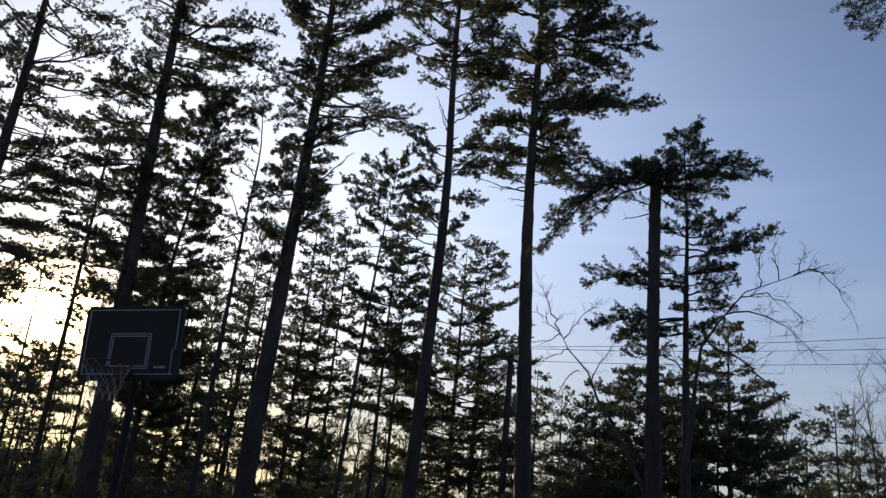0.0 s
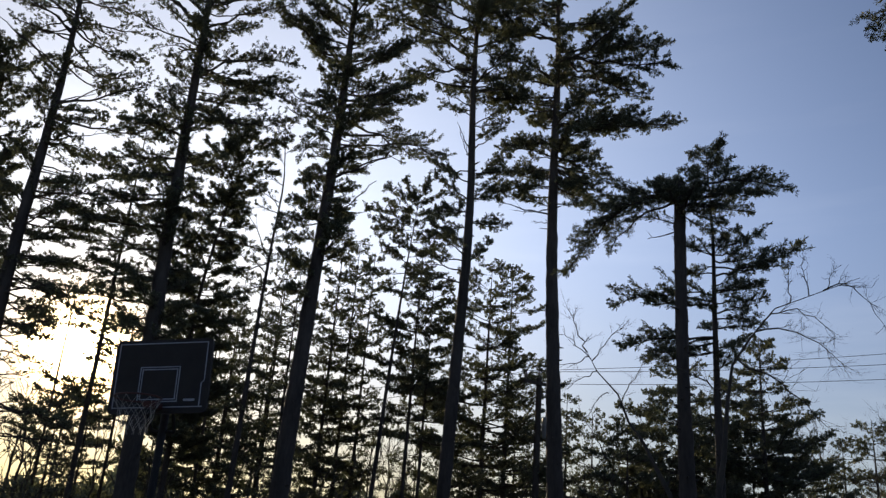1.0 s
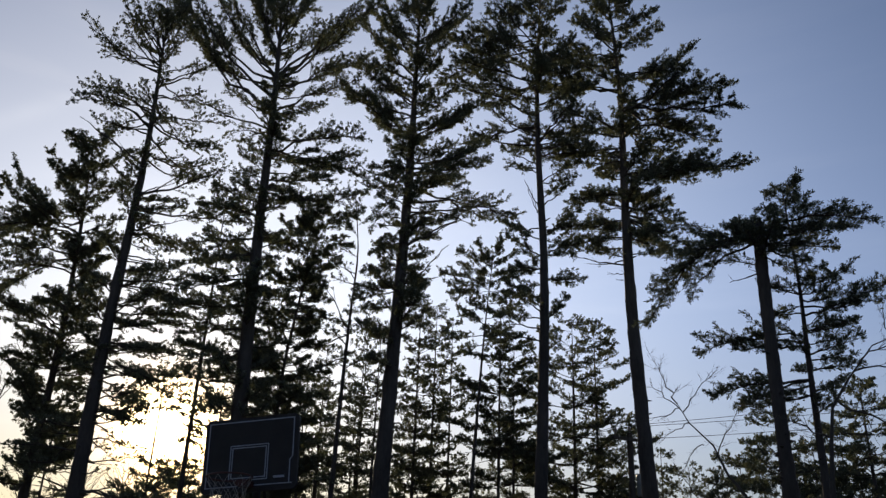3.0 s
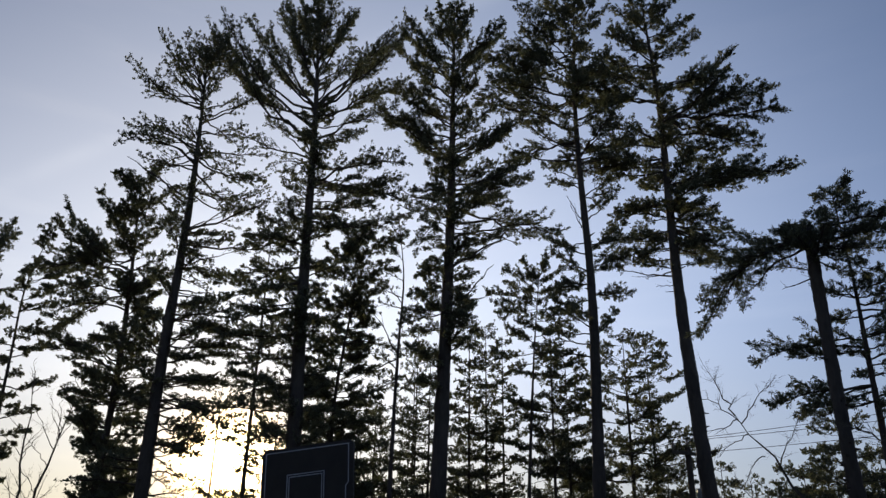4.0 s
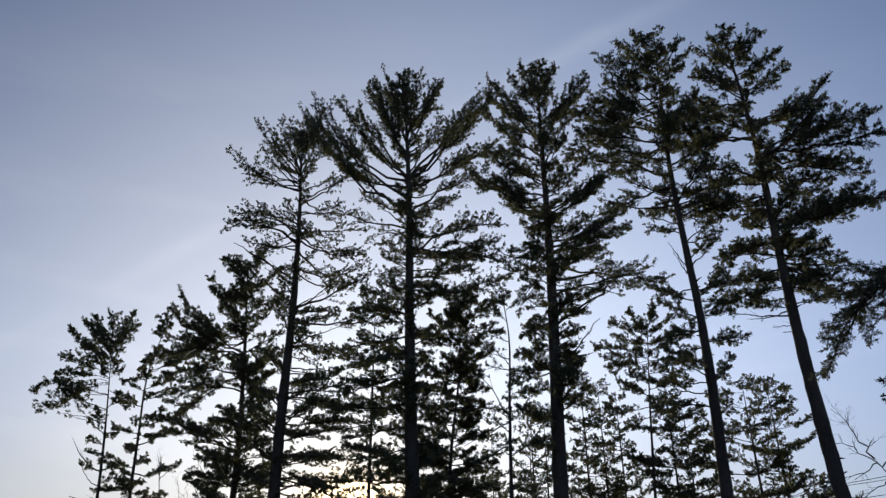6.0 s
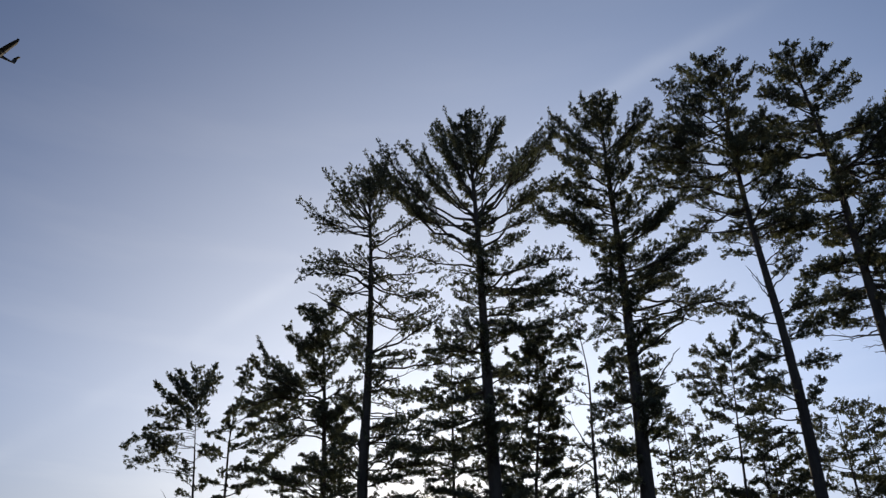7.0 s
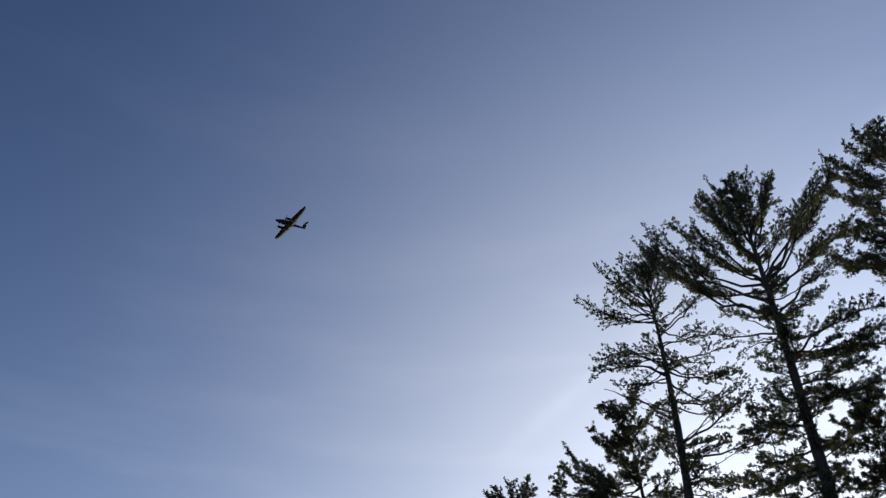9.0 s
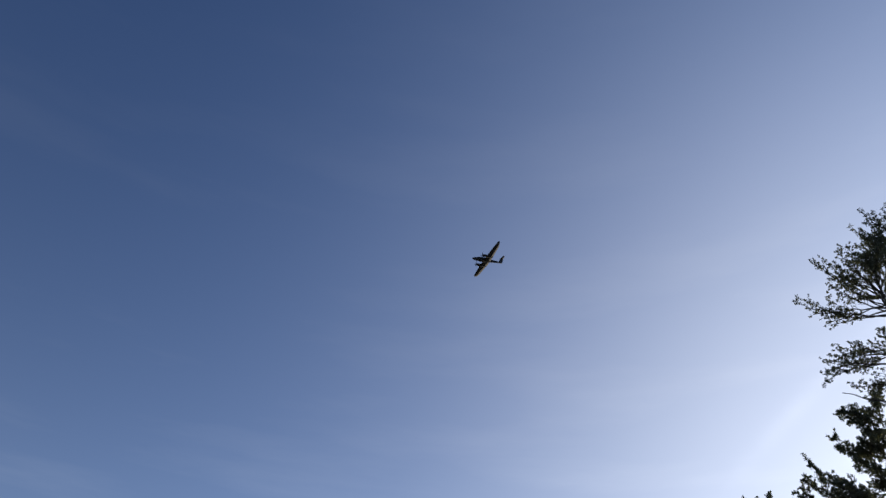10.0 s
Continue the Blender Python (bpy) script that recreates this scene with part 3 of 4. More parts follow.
limbs = [
    (14.64, -0.3, 0.05, -0.4, 0.0, 0.7), (14.43, -0.56, -0.13, 0.15, 0.0, 0.8), (13.49, -0.41, 0.2, 0.61, 0.0, 0.7), (12.78, -0.63, -0.21, 0.21, 0.0, 0.5),
    (12.19, -0.95, 0.06, 0.52, -0.09, 0.3), (11.99, -0.66, -0.12, 0.74, 0.0, 0.4), (11.8, -0.74, -0.2, 0.12, 0.0, 0.6), (11.22, 0.46, 0.13, 0.43, 0.0, 0.5),
    (10.29, -0.95, -0.09, 1.47, 0.06, 0.2), (10.1, -1.44, -0.05, -0.74, 0.0, 0.2), (9.74, -0.57, 0.08, 0.57, 0.0, 0.6), (9.38, -0.97, -0.49, -0.67, 0.0, 0.7),
    (9.03, 0.66, -0.28, 0.27, 0.0, 0.7), (7.99, 0.59, 0.3, 0.42, 0.0, 0.8),
]
pine(14.05, 26.0, [(0, 0), (0.11, 6.96), (0.17, 10.1), (0.24, 11.99), (0.36, 13.59), (0.1, 14.53), (-0.09, 14.96)], 0.21, limbs, "very slender pine with sparse thin foliage", 17, fill=5, fill_from=0.3, tuft=0.85, dense=0.6, fill_reach=0.5)

upper = [
    (21.94, 0.64, 0.31, 1.7, 0.03), (21.68, -0.56, -0.17, 1.68, 0.0), (21.42, -0.94, -0.37, 1.3, -0.07), (20.91, 1.67, -0.99, 1.11, -0.23),
    (20.66, 1.69, 0.92, 2.23, -0.15), (20.66, -1.69, 0.16, 2.34, -0.33), (20.16, -1.7, 0.34, 2.26, 0.0), (19.43, -1.9, 0.19, 2.1, -0.22),
    (19.19, -1.98, -0.05, 0.53, 0.23), (18.95, 1.01, -0.86, 1.62, 0.0), (18.48, -1.11, 0.47, 1.09, 0.0), (18.24, -1.87, -0.39, 1.1, 0.0),
    (17.78, -2.24, 0.84, 1.23, 0.0), (17.78, 1.3, -0.82, 0.78, 0.0),
]
middle = [
    (17.32, -2.54, 0.63, 2.04, -0.7), (16.99, 1.93, 0.35, 1.42, 0.0), (16.88, -1.64, 0.93, 2.29, 0.0), (16.76, 2.37, 0.62, 2.16, -0.2),
    (16.0, 2.53, 0.3, 1.09, -0.46), (15.89, 1.22, -0.51, 0.53, 0.0), (15.78, 2.58, 0.32, 0.65, 0.03), (15.78, -1.12, -0.11, -0.14, 0.0),
    (15.57, 2.28, 0.26, 0.62, 0.0, 0.8), (15.57, -2.01, 0.09, 0.55, -0.82, 0.3), (15.14, 1.87, 0.47, 0.2, 0.45), (14.93, -1.13, 0.38, 0.24, 0.0),
    (14.72, 1.35, -0.71, 0.4, 0.0), (14.52, 3.61, 1.3, 0.35, 0.48, 0.7),
]
lower = [
    (14.31, -1.03, -0.12, -0.84, 1.11, 0.6), (14.0, 2.04, -0.35, 0.17, 0.21, 0.25), (13.9, 2.77, -0.32, 0.37, 0.42, 0.3), (13.9, -0.85, 0.28, 0.16, 0.0, 0.8),
    (13.5, 1.54, 0.16, 0.64, 0.0), (13.1, -0.93, -0.16, -0.54, 0.0), (12.81, 2.53, 0.14, 1.92, 0.0, 0.3), (12.33, 0.76, -0.25, 0.26, 0.0, 0.8),
    (12.14, -1.1, 0.13, -0.11, 0.0), (11.94, 0.73, -0.33, -0.34, 0.0, 0.6), (11.76, 1.18, -0.2, 0.08, 0.0, 0.2), (11.38, -1.36, 0.44, -0.21, 0.0),
    (11.38, 1.51, 0.23, 1.79, -0.1, 0.05), (10.83, -0.97, -0.33, -0.2, 0.0),
]
pine(11.02, 25.0, [(0, 0), (0.16, 6.74), (0.25, 9.76), (0.35, 12.52), (0.4, 15.14), (0.42, 17.1), (0.41, 19.43), (0.41, 21.42), (0.44, 23.6)], 0.60, upper + middle + lower, "tall dense pine with dead broken side limbs", 18, fill=72, fill_from=0.38, dense=1.15, tuft=0.82, fill_reach=1.1, twin=1)

upper = [
    (21.9, -3.0, -0.6, -0.5, 0.3), (21.2, -3.5, 0.4, -0.9, 0.4), (20.9, 1.9, 0.3, 0.2, 0.0), (19.6, -2.6, 0.5, 0.2, 0.1), (18.9, 2.0, -0.4, 0.6, 0.0), (18.0, -2.4, 0.6, -0.2, 0.2, 0.9), (17.1, 1.9, -0.3, 0.5, 0.0, 0.9),
    (24.05, -0.7, 0.21, 1.19, 0.0), (23.78, -1.31, 0.21, 1.16, -0.32), (23.78, 0.68, -0.27, 0.18, 0.0), (23.24, -1.45, -0.57, 0.23, 0.0),
    (22.97, 1.16, 0.19, 0.88, -0.27), (22.84, -1.2, 0.4, 0.7, 0.0), (22.57, -1.79, -0.51, 0.08, -0.63), (22.44, -0.57, -0.4, 1.13, 0.0),
    (22.44, 0.92, 0.22, 0.81, 0.0), (21.66, -2.33, -0.06, 0.66, -0.25), (21.15, -1.81, -0.15, 0.74, 0.0), (20.64, 1.26, 0.27, 1.26, 0.0),
    (20.39, -3.03, -0.46, 1.09, -0.1),
]
middle = [
    (20.26, 1.39, 0.16, 0.0, 0.13), (19.9, -2.77, -1.22, 0.22, -0.11), (19.17, -2.58, -0.12, 1.21, -0.12, 0.8), (18.46, -3.26, -0.65, 1.04, 0.46, 0.6),
    (17.77, -1.85, -0.23, 1.25, -0.55, 0.4), (17.53, 1.65, 0.37, 0.67, -0.22, 0.6), (17.3, 1.58, -0.71, -0.44, 0.0), (17.27, -2.45, 0.05, 0.77, -0.39, 0.25),
    (16.84, 1.69, 0.23, 0.24, 0.0), (16.51, -1.15, 0.05, 0.64, 0.0, 0.7), (16.18, -1.03, 0.33, 0.44, 0.0, 0.7), (15.73, 1.12, -0.52, -0.01, 0.0, 0.6),
    (14.87, 0.97, 0.38, 1.04, 0.0, 0.9),
]
lower = [
    (14.77, -0.57, 0.25, 1.28, -0.16, 0.0), (14.04, 1.34, -0.3, 0.0, 0.0), (13.83, 1.16, 0.16, 0.98, 0.0), (13.63, -1.28, 0.34, 0.83, 0.0),
    (13.22, 1.09, 0.44, 0.49, 0.0), (13.03, -1.16, 0.42, 0.92, 0.0), (12.64, -1.01, 0.12, -0.04, 0.0), (12.25, 1.16, 0.37, 0.14, 0.0),
    (11.68, -1.51, -0.0, -0.05, 0.0), (11.49, -1.11, -0.3, 0.46, 0.0), (10.93, -1.26, -0.39, -0.03, 0.0), (10.93, 0.67, -0.0, 0.69, 0.0),
    (10.12, -1.71, 0.37, -0.02, 0.45, 0.6),
]
pine(0.72, 26.0, [(0, 0), (0.18, 6.81), (0.28, 9.85), (0.35, 12.44), (0.26, 14.66), (0.14, 16.18), (0.09, 18.7), (0.16, 21.67), (0.36, 25.03)], 0.46, upper + middle + lower, "tall pine with dark dense top and open middle", 23, fill=30, fill_from=0.68, dense=1.1, tuft=0.85, fill_reach=1.1, twin=1)

upper = [
    (23.72, -0.55, -0.04, 1.11, 0.0), (23.38, 1.09, -0.29, 0.7, 0.08), (23.16, -1.03, -0.57, 0.81, -0.09), (22.84, 1.47, 0.03, 0.54, -0.19),
    (22.58, -1.33, -0.59, 0.21, 0.0), (22.03, 1.63, -0.14, 0.46, -0.23), (21.51, -2.23, -0.9, 0.22, -0.27), (20.99, -2.33, 1.01, 1.35, 0.0),
    (20.72, 2.64, 0.47, 1.09, -0.8), (20.47, 2.21, -0.1, -0.05, -0.19), (19.97, -3.04, 0.38, 0.67, 0.12), (19.85, -2.64, -0.61, 0.78, 0.0),
    (19.47, 3.48, -0.64, -0.15, -0.09),
]
middle = [
    (19.23, 3.61, -1.46, -1.24, -0.09), (19.11, 2.61, -1.16, 0.2, -0.51), (18.64, 2.98, 0.82, -0.05, -0.17), (18.29, 1.95, 0.58, -0.35, -0.02),
    (18.05, -2.33, -1.1, -0.35, 0.2), (17.59, -2.4, -0.37, -0.37, 0.03), (17.02, -1.73, -0.66, -0.33, 0.0), (16.46, 1.44, -0.5, 0.07, 0.0),
    (16.36, 2.38, 0.26, 0.62, 0.24, 0.9), (16.25, 2.65, 0.12, 0.27, 0.0), (16.15, 4.0, -0.12, 0.36, 0.42, 0.9), (15.81, 1.41, 0.27, -0.36, 0.0),
    (15.81, -1.6, -0.53, -0.38, 0.0),
]
lower = [
    (15.27, 1.74, 0.19, -0.56, 0.0), (15.17, -1.85, -0.2, 0.03, 0.63), (15.07, 1.21, -0.04, 0.05, 0.0), (14.96, 2.63, 0.3, -0.56, -0.03, 0.0),
    (14.75, 1.81, -0.39, -1.23, 0.19), (14.75, -1.84, -0.41, -0.5, 0.0), (14.34, 0.98, -0.43, -0.79, 0.0), (14.34, -1.05, 0.19, 0.27, 0.0),
    (14.13, 1.64, 0.66, -0.41, 0.0), (14.13, -1.87, 0.19, -0.12, 0.09), (13.72, -1.72, 0.3, 0.1, 0.0), (13.09, -1.92, 0.24, 0.6, -0.16, 0.05),
    (12.82, -0.7, -0.1, -0.05, 0.0, 0.0),
]
pine(-6.92, 27.0, [(0, 0), (-0.27, 6.82), (-0.38, 9.01), (-0.48, 10.99), (-0.5, 13.1), (-0.52, 14.74), (-0.49, 16.91), (-0.45, 19.23), (-0.47, 21.23), (-0.7, 23.42), (-0.76, 24.98)], 0.58, upper + middle + lower, "tall pine with a long clear trunk and far-reaching limbs", 20, fill=54, fill_from=0.56, dense=1.2, tuft=0.88, fill_reach=1.2, twin=1)

limbs = [
    (14.57, 0.34, 0.06, 0.93, 0.0), (14.3, -0.53, 0.01, 1.01, 0.0), (14.3, 0.91, 0.07, 0.7, 0.0), (14.08, -1.16, 0.1, 0.92, 0.15),
    (13.63, -1.73, -0.27, 0.33, 0.09), (13.63, 1.46, 0.51, 0.75, 0.0), (13.41, -1.29, -0.11, -0.23, 0.0), (13.41, 1.0, -0.38, -0.25, 0.0),
    (12.33, 0.77, -0.06, 0.15, 0.0), (12.12, -0.91, 0.23, 0.61, 0.0), (11.7, -1.26, 0.36, -0.07, 0.0), (11.49, 0.94, 0.19, 0.48, 0.0),
]
pine(5.45, 30.0, [(0, 0), (0.38, 7.71), (0.6, 11.28), (0.77, 13.41), (0.95, 14.94)], 0.20, limbs, "slender pine with a flat open crown of sparse needles", 24, fill=6, fill_from=0.82, tuft=0.9, dense=1.0, fill_reach=0.8, twin=1)
upper = [
    (9.39, 0.56, 0.31, 0.1, 0.0), (9.28, -0.45, 0.2, 0.0, 0.0), (9.28, 0.25, -0.02, 0.02, 0.0), (9.28, 0.99, 0.15, 0.0, 0.0),
    (9.26, -2.36, 0.7, -1.32, 1.21), (9.26, 1.95, -0.71, -0.21, 0.5), (9.26, 0.42, -0.12, 0.06, 0.0), (9.23, -1.27, -0.49, -0.36, 0.0),
    (9.23, -0.85, 0.1, 0.19, 0.0), (9.19, -2.07, 0.22, -1.05, 0.98),
]
lower = [
    (9.13, -1.43, 0.33, -0.88, 0.5), (9.13, 1.82, 0.72, 0.43, 0.13), (9.13, 1.32, 0.21, -0.18, 0.0), (9.13, 0.75, -0.19, -0.22, 0.0),
    (9.0, 0.96, -0.3, -0.64, 0.0), (9.0, 0.43, 0.18, -0.05, 0.0), (8.87, 0.53, -0.17, -0.45, 0.0), (8.62, -0.6, 0.11, 0.24, 0.0, 0.7),
    (8.49, -0.65, 0.11, -0.12, 0.0, 0.0),
]
pine(-14.92, 17.0, [(0, 0), (-0.04, 2.75), (-0.09, 5.75), (-0.09, 8.12), (-0.07, 9.58)], 0.42, upper + lower, "thick dark pine trunk with a broad flat crown of long needles", 21, fill=7, fill_from=0.92, fill_reach=0.7, tuft=0.75, dense=1.1, tip=0.3)

upper = [
    (11.11, 0.26, -0.04, 0.24, 0.0), (11.02, -0.22, -0.06, 0.05, 0.0), (10.72, 0.47, -0.18, -0.1, 0.0), (10.72, -0.48, 0.07, 0.05, 0.0),
    (10.29, 0.95, -0.04, -0.19, 0.0), (8.89, 0.99, 0.43, 0.36, -0.18), (8.62, -0.6, -0.24, 0.19, 0.0), (8.35, 1.75, 0.55, 0.57, -0.35),
    (8.21, -0.65, -0.05, -0.01, 0.0),
]
lower = [
    (8.14, 1.37, 0.41, 0.34, 0.0), (7.81, 0.85, -0.35, 0.01, 0.0), (7.55, -2.15, 0.11, -0.0, 0.43), (7.48, -1.33, 0.13, 0.1, 0.0),
    (7.29, 0.96, -0.41, 0.14, 0.0), (6.97, 0.85, -0.02, 0.07, 0.0), (6.77, -1.87, -0.29, -0.26, 0.18), (6.65, -1.27, -0.34, -0.37, 0.0),
    (6.52, 0.5, 0.14, 0.17, 0.0),
]
pine(-16.73, 19.0, [(0, 0), (-0.0, 2.94), (-0.01, 6.27), (0.0, 8.35), (0.06, 9.16), (-0.05, 10.29), (-0.06, 11.17)], 0.24, upper + lower, "slender pine with layered limbs beside a thick trunk", 22, fill=10, fill_from=0.5, tuft=0.8, dense=1.15, fill_reach=0.7, twin=1)

limbs = [
    (11.94, -1.47, 0.28, 1.64, 0.0), (11.94, 1.55, 0.47, 0.52, 0.0), (11.31, -3.29, 0.56, 0.57, 1.67), (10.99, -2.96, 0.37, 0.37, 1.8),
    (10.48, -1.93, -0.66, -0.25, 0.0), (10.07, 1.52, -0.59, -0.79, 0.0),
]
pine(-35.35, 15.0, [(0, 0), (0.29, 2.94), (0.77, 6.87), (1.49, 12.82)], 0.35, limbs, "pine with long drooping limb ends", 23, fill=0, tuft=0.8)

# ---- leafless trees ----
limbs = [
    (6.88, 0.5, -0.22, -0.12, 0.0), (6.81, 0.19, 0.09, 0.54, 0.0), (6.79, 0.96, 0.17, -0.59, 0.74), (6.7, -0.15, -0.33, 0.67, 0.0),
    (6.58, 0.01, -0.02, 0.8, 0.0), (6.23, 1.1, -0.46, -0.39, 0.64), (6.04, 1.46, 0.54, -0.45, 0.61, 2.0), (5.53, 1.33, -0.53, -1.26, 0.27),
    (4.9, -1.11, 0.53, 0.73, 0.0),
]
bare_tree(-16.40, 16.0, [(0, 0), (0.11, 2.72), (0.2, 4.49), (0.4, 5.53), (0.8, 6.07), (1.2, 6.58), (1.79, 6.81), (2.58, 7.02)], limbs, "leafless tree with a long curved dark limb", 31, twigs=15.0, girth=0.2)

limbs = [
    (5.92, -0.53, 0.46, 1.14, 0.0), (5.84, -0.76, -0.09, -0.22, -0.08), (5.78, -0.7, -0.29, 0.47, 0.24), (5.75, 0.62, 0.06, 0.73, 0.17),
    (5.55, -0.67, 0.29, -0.24, 0.0), (5.1, -0.45, -0.12, -0.6, 0.28), (4.82, 0.49, 0.18, 0.96, 0.0),
]
bare_tree(-17.57, 17.0, [(0, 0), (-0.95, 2.74), (-1.49, 3.98), (-2.08, 4.72), (-2.38, 5.27), (-2.62, 5.76), (-2.74, 5.96)], limbs, "leafless tree with a crooked dark limb", 32, twigs=14.0, girth=0.18)

# ---- pines further back ----
whorled_pine(-19.33, 36, 11.42, 1.0, 2.7, 0.30, "dark green pine with layered limbs, standing deep in the woods", 100, 1.30, 1.05, 17, 0, 5)
whorled_pine(-21.00, 40, 9.00, 0.8, 2.2, 0.22, "dark green pine with layered limbs, standing deep in the woods", 101, 1.38, 1.05, 13, 0, 5)
whorled_pine(-17.82, 40, 10.46, 0.8, 2.4, 0.25, "dark green pine with layered limbs, standing deep in the woods", 102, 1.38, 1.05, 16, 0, 5)
whorled_pine(-14.27, 34, 9.68, 1.0, 2.4, 0.25, "dark green pine with layered limbs, standing deep in the woods", 103, 1.30, 0.94, 14, 0, 5)
whorled_pine(-11.95, 36, 8.67, 0.8, 2.2, 0.2, "dark green pine with layered limbs, standing deep in the woods", 104, 1.38, 1.05, 13, 0, 5)
whorled_pine(-13.21, 39, 9.87, 0.8, 2.4, 0.2, "dark green pine with layered limbs, standing deep in the woods", 105, 1.38, 1.05, 15, 0, 5)
whorled_pine(-16.24, 37, 9.28, 0.8, 2.2, 0.2, "dark green pine with layered limbs, standing deep in the woods", 106, 1.38, 1.05, 14, 0, 5)
whorled_pine(-11.09, 33, 7.13, 0.6, 2.0, 0.2, "dark green pine with layered limbs, standing deep in the woods", 107, 1.38, 1.19, 11, 0, 5)
whorled_pine(-18.60, 38, 8.60, 0.6, 2.4, 0.2, "dark green pine with layered limbs, standing deep in the woods", 144, 1.38, 1.1, 14, 0, 5)
whorled_pine(-15.30, 39, 8.20, 0.6, 2.4, 0.2, "dark green pine with layered limbs, standing deep in the woods", 145, 1.38, 1.1, 14, 0, 5)
whorled_pine(-20.20, 38, 7.60, 0.6, 2.2, 0.2, "dark green pine with layered limbs, standing deep in the woods", 146, 1.38, 1.1, 13, 0, 5)
whorled_pine(-8.87, 50, 10.70, 1.5, 2.6, 0.25, "dark green pine with layered limbs, standing deep in the woods", 108, 1.56, 0.55, 15, 0, 4)
whorled_pine(-7.22, 48, 11.35, 2.0, 2.4, 0.25, "dark green pine with layered limbs, standing deep in the woods", 109, 1.56, 0.55, 15, 0, 4)
whorled_pine(-10.20, 48, 9.32, 1.0, 2.4, 0.25, "dark green pine with layered limbs, standing deep in the woods", 110, 1.56, 0.55, 13, 0, 4)
whorled_pine(-25.39, 55, 11.48, 1.5, 2.4, 0.3, "dark green pine with layered limbs, standing deep in the woods", 111, 1.73, 0.62, 16, 0, 4)
whorled_pine(-23.70, 55, 10.27, 1.5, 2.2, 0.3, "dark green pine with layered limbs, standing deep in the woods", 112, 1.73, 0.62, 14, 0, 4)
whorled_pine(-26.57, 60, 10.03, 1.5, 2.5, 0.3, "dark green pine with layered limbs, standing deep in the woods", 113, 1.73, 0.62, 14, 0, 4)
whorled_pine(-22.51, 50, 7.90, 1.0, 2.2, 0.3, "dark green pine with layered limbs, standing deep in the woods", 114, 1.73, 0.62, 11, 0, 4)
whorled_pine(-27.81, 60, 9.38, 1.0, 2.2, 0.3, "dark green pine with layered limbs, standing deep in the woods", 115, 1.73, 0.62, 14, 0, 4)
whorled_pine(-1.81, 38, 15.22, 3.0, 3.2, 0.28, "dark green pine with layered limbs, standing deep in the woods", 116, 1.21, 0.75, 20, 0, 5)
whorled_pine(-3.28, 39, 15.18, 3.0, 3.2, 0.28, "dark green pine with layered limbs, standing deep in the woods", 117, 1.21, 0.75, 20, 0, 4)
whorled_pine(3.12, 35, 14.63, 8.0, 1.9, 0.20, "slender pine with a tufted crown on a bare stem", 118, 1.12, 1.19, 11, 0, 4)
whorled_pine(2.16, 36, 13.02, 6.0, 2.2, 0.20, "slender pine with a tufted crown on a bare stem", 119, 1.21, 1.19, 11, 0, 5)
whorled_pine(8.70, 40, 16.89, 2.0, 1.7, 0.24, "dark green pine with layered limbs, standing deep in the woods", 120, 1.30, 0.78, 24, 0, 5)
whorled_pine(7.56, 41, 16.70, 2.0, 1.9, 0.24, "dark green pine with layered limbs, standing deep in the woods", 121, 1.30, 0.78, 24, 0, 5)
whorled_pine(6.43, 42, 16.58, 3.0, 1.5, 0.22, "dark green pine with layered limbs, standing deep in the woods", 122, 1.30, 0.69, 22, 0, 4)
whorled_pine(11.37, 37, 13.97, 2.0, 1.6, 0.2, "dark green pine with layered limbs, standing deep in the woods", 123, 1.30, 0.69, 19, 0, 4)
whorled_pine(12.27, 42, 17.17, 4.0, 1.3, 0.2, "dark green pine with layered limbs, standing deep in the woods", 124, 1.30, 0.49, 21, 0, 4)
whorled_pine(14.94, 40, 14.15, 2.0, 1.7, 0.2, "dark green pine with layered limbs, standing deep in the woods", 125, 1.30, 0.69, 20, 0, 4)
whorled_pine(24.23, 50, 9.5, 6.6, 2.4, 0.24, "slender pine with a tufted crown on a bare stem", 126, 1.47, 0.9, 8, 0, 5)
whorled_pine(25.15, 42, 13.68, 10.9, 1.8, 0.2, "slender pine with a tufted crown on a bare stem", 127, 1.30, 0.39, 4, 0, 5)
whorled_pine(12.42, 42, 16.00, 4.6, 1.6, 0.2, "dark green pine with layered limbs, standing deep in the woods", 128, 1.30, 0.39, 18, 0, 4)
whorled_pine(14.83, 44, 13.27, 4.6, 1.8, 0.2, "dark green pine with layered limbs, standing deep in the woods", 129, 1.30, 0.55, 14, 0, 4)
whorled_pine(15.85, 46, 11.81, 4.6, 2.0, 0.2, "dark green pine with layered limbs, standing deep in the woods", 130, 1.38, 0.55, 12, 0, 4)
whorled_pine(12.72, 47, 13.70, 4.6, 1.8, 0.2, "dark green pine with layered limbs, standing deep in the woods", 131, 1.38, 0.47, 15, 0, 4)
whorled_pine(24.59, 42, 7.72, 1.5, 2.0, 0.2, "dark green pine with layered limbs, standing deep in the woods", 132, 1.38, 0.55, 10, 0, 5)
whorled_pine(22.85, 44, 8.64, 1.5, 2.0, 0.2, "dark green pine with layered limbs, standing deep in the woods", 133, 1.38, 0.55, 12, 0, 5)
whorled_pine(3.18, 42, 12.18, 4.6, 1.5, 0.2, "dark green pine with layered limbs, standing deep in the woods", 134, 1.30, 0.47, 12, 0, 4)
whorled_pine(0.22, 46, 10.92, 4.6, 1.9, 0.2, "dark green pine with layered limbs, standing deep in the woods", 135, 1.47, 0.55, 10, 0, 4)
whorled_pine(8.64, 44, 12.18, 4.6, 1.8, 0.2, "dark green pine with layered limbs, standing deep in the woods", 136, 1.38, 0.55, 12, 0, 4)
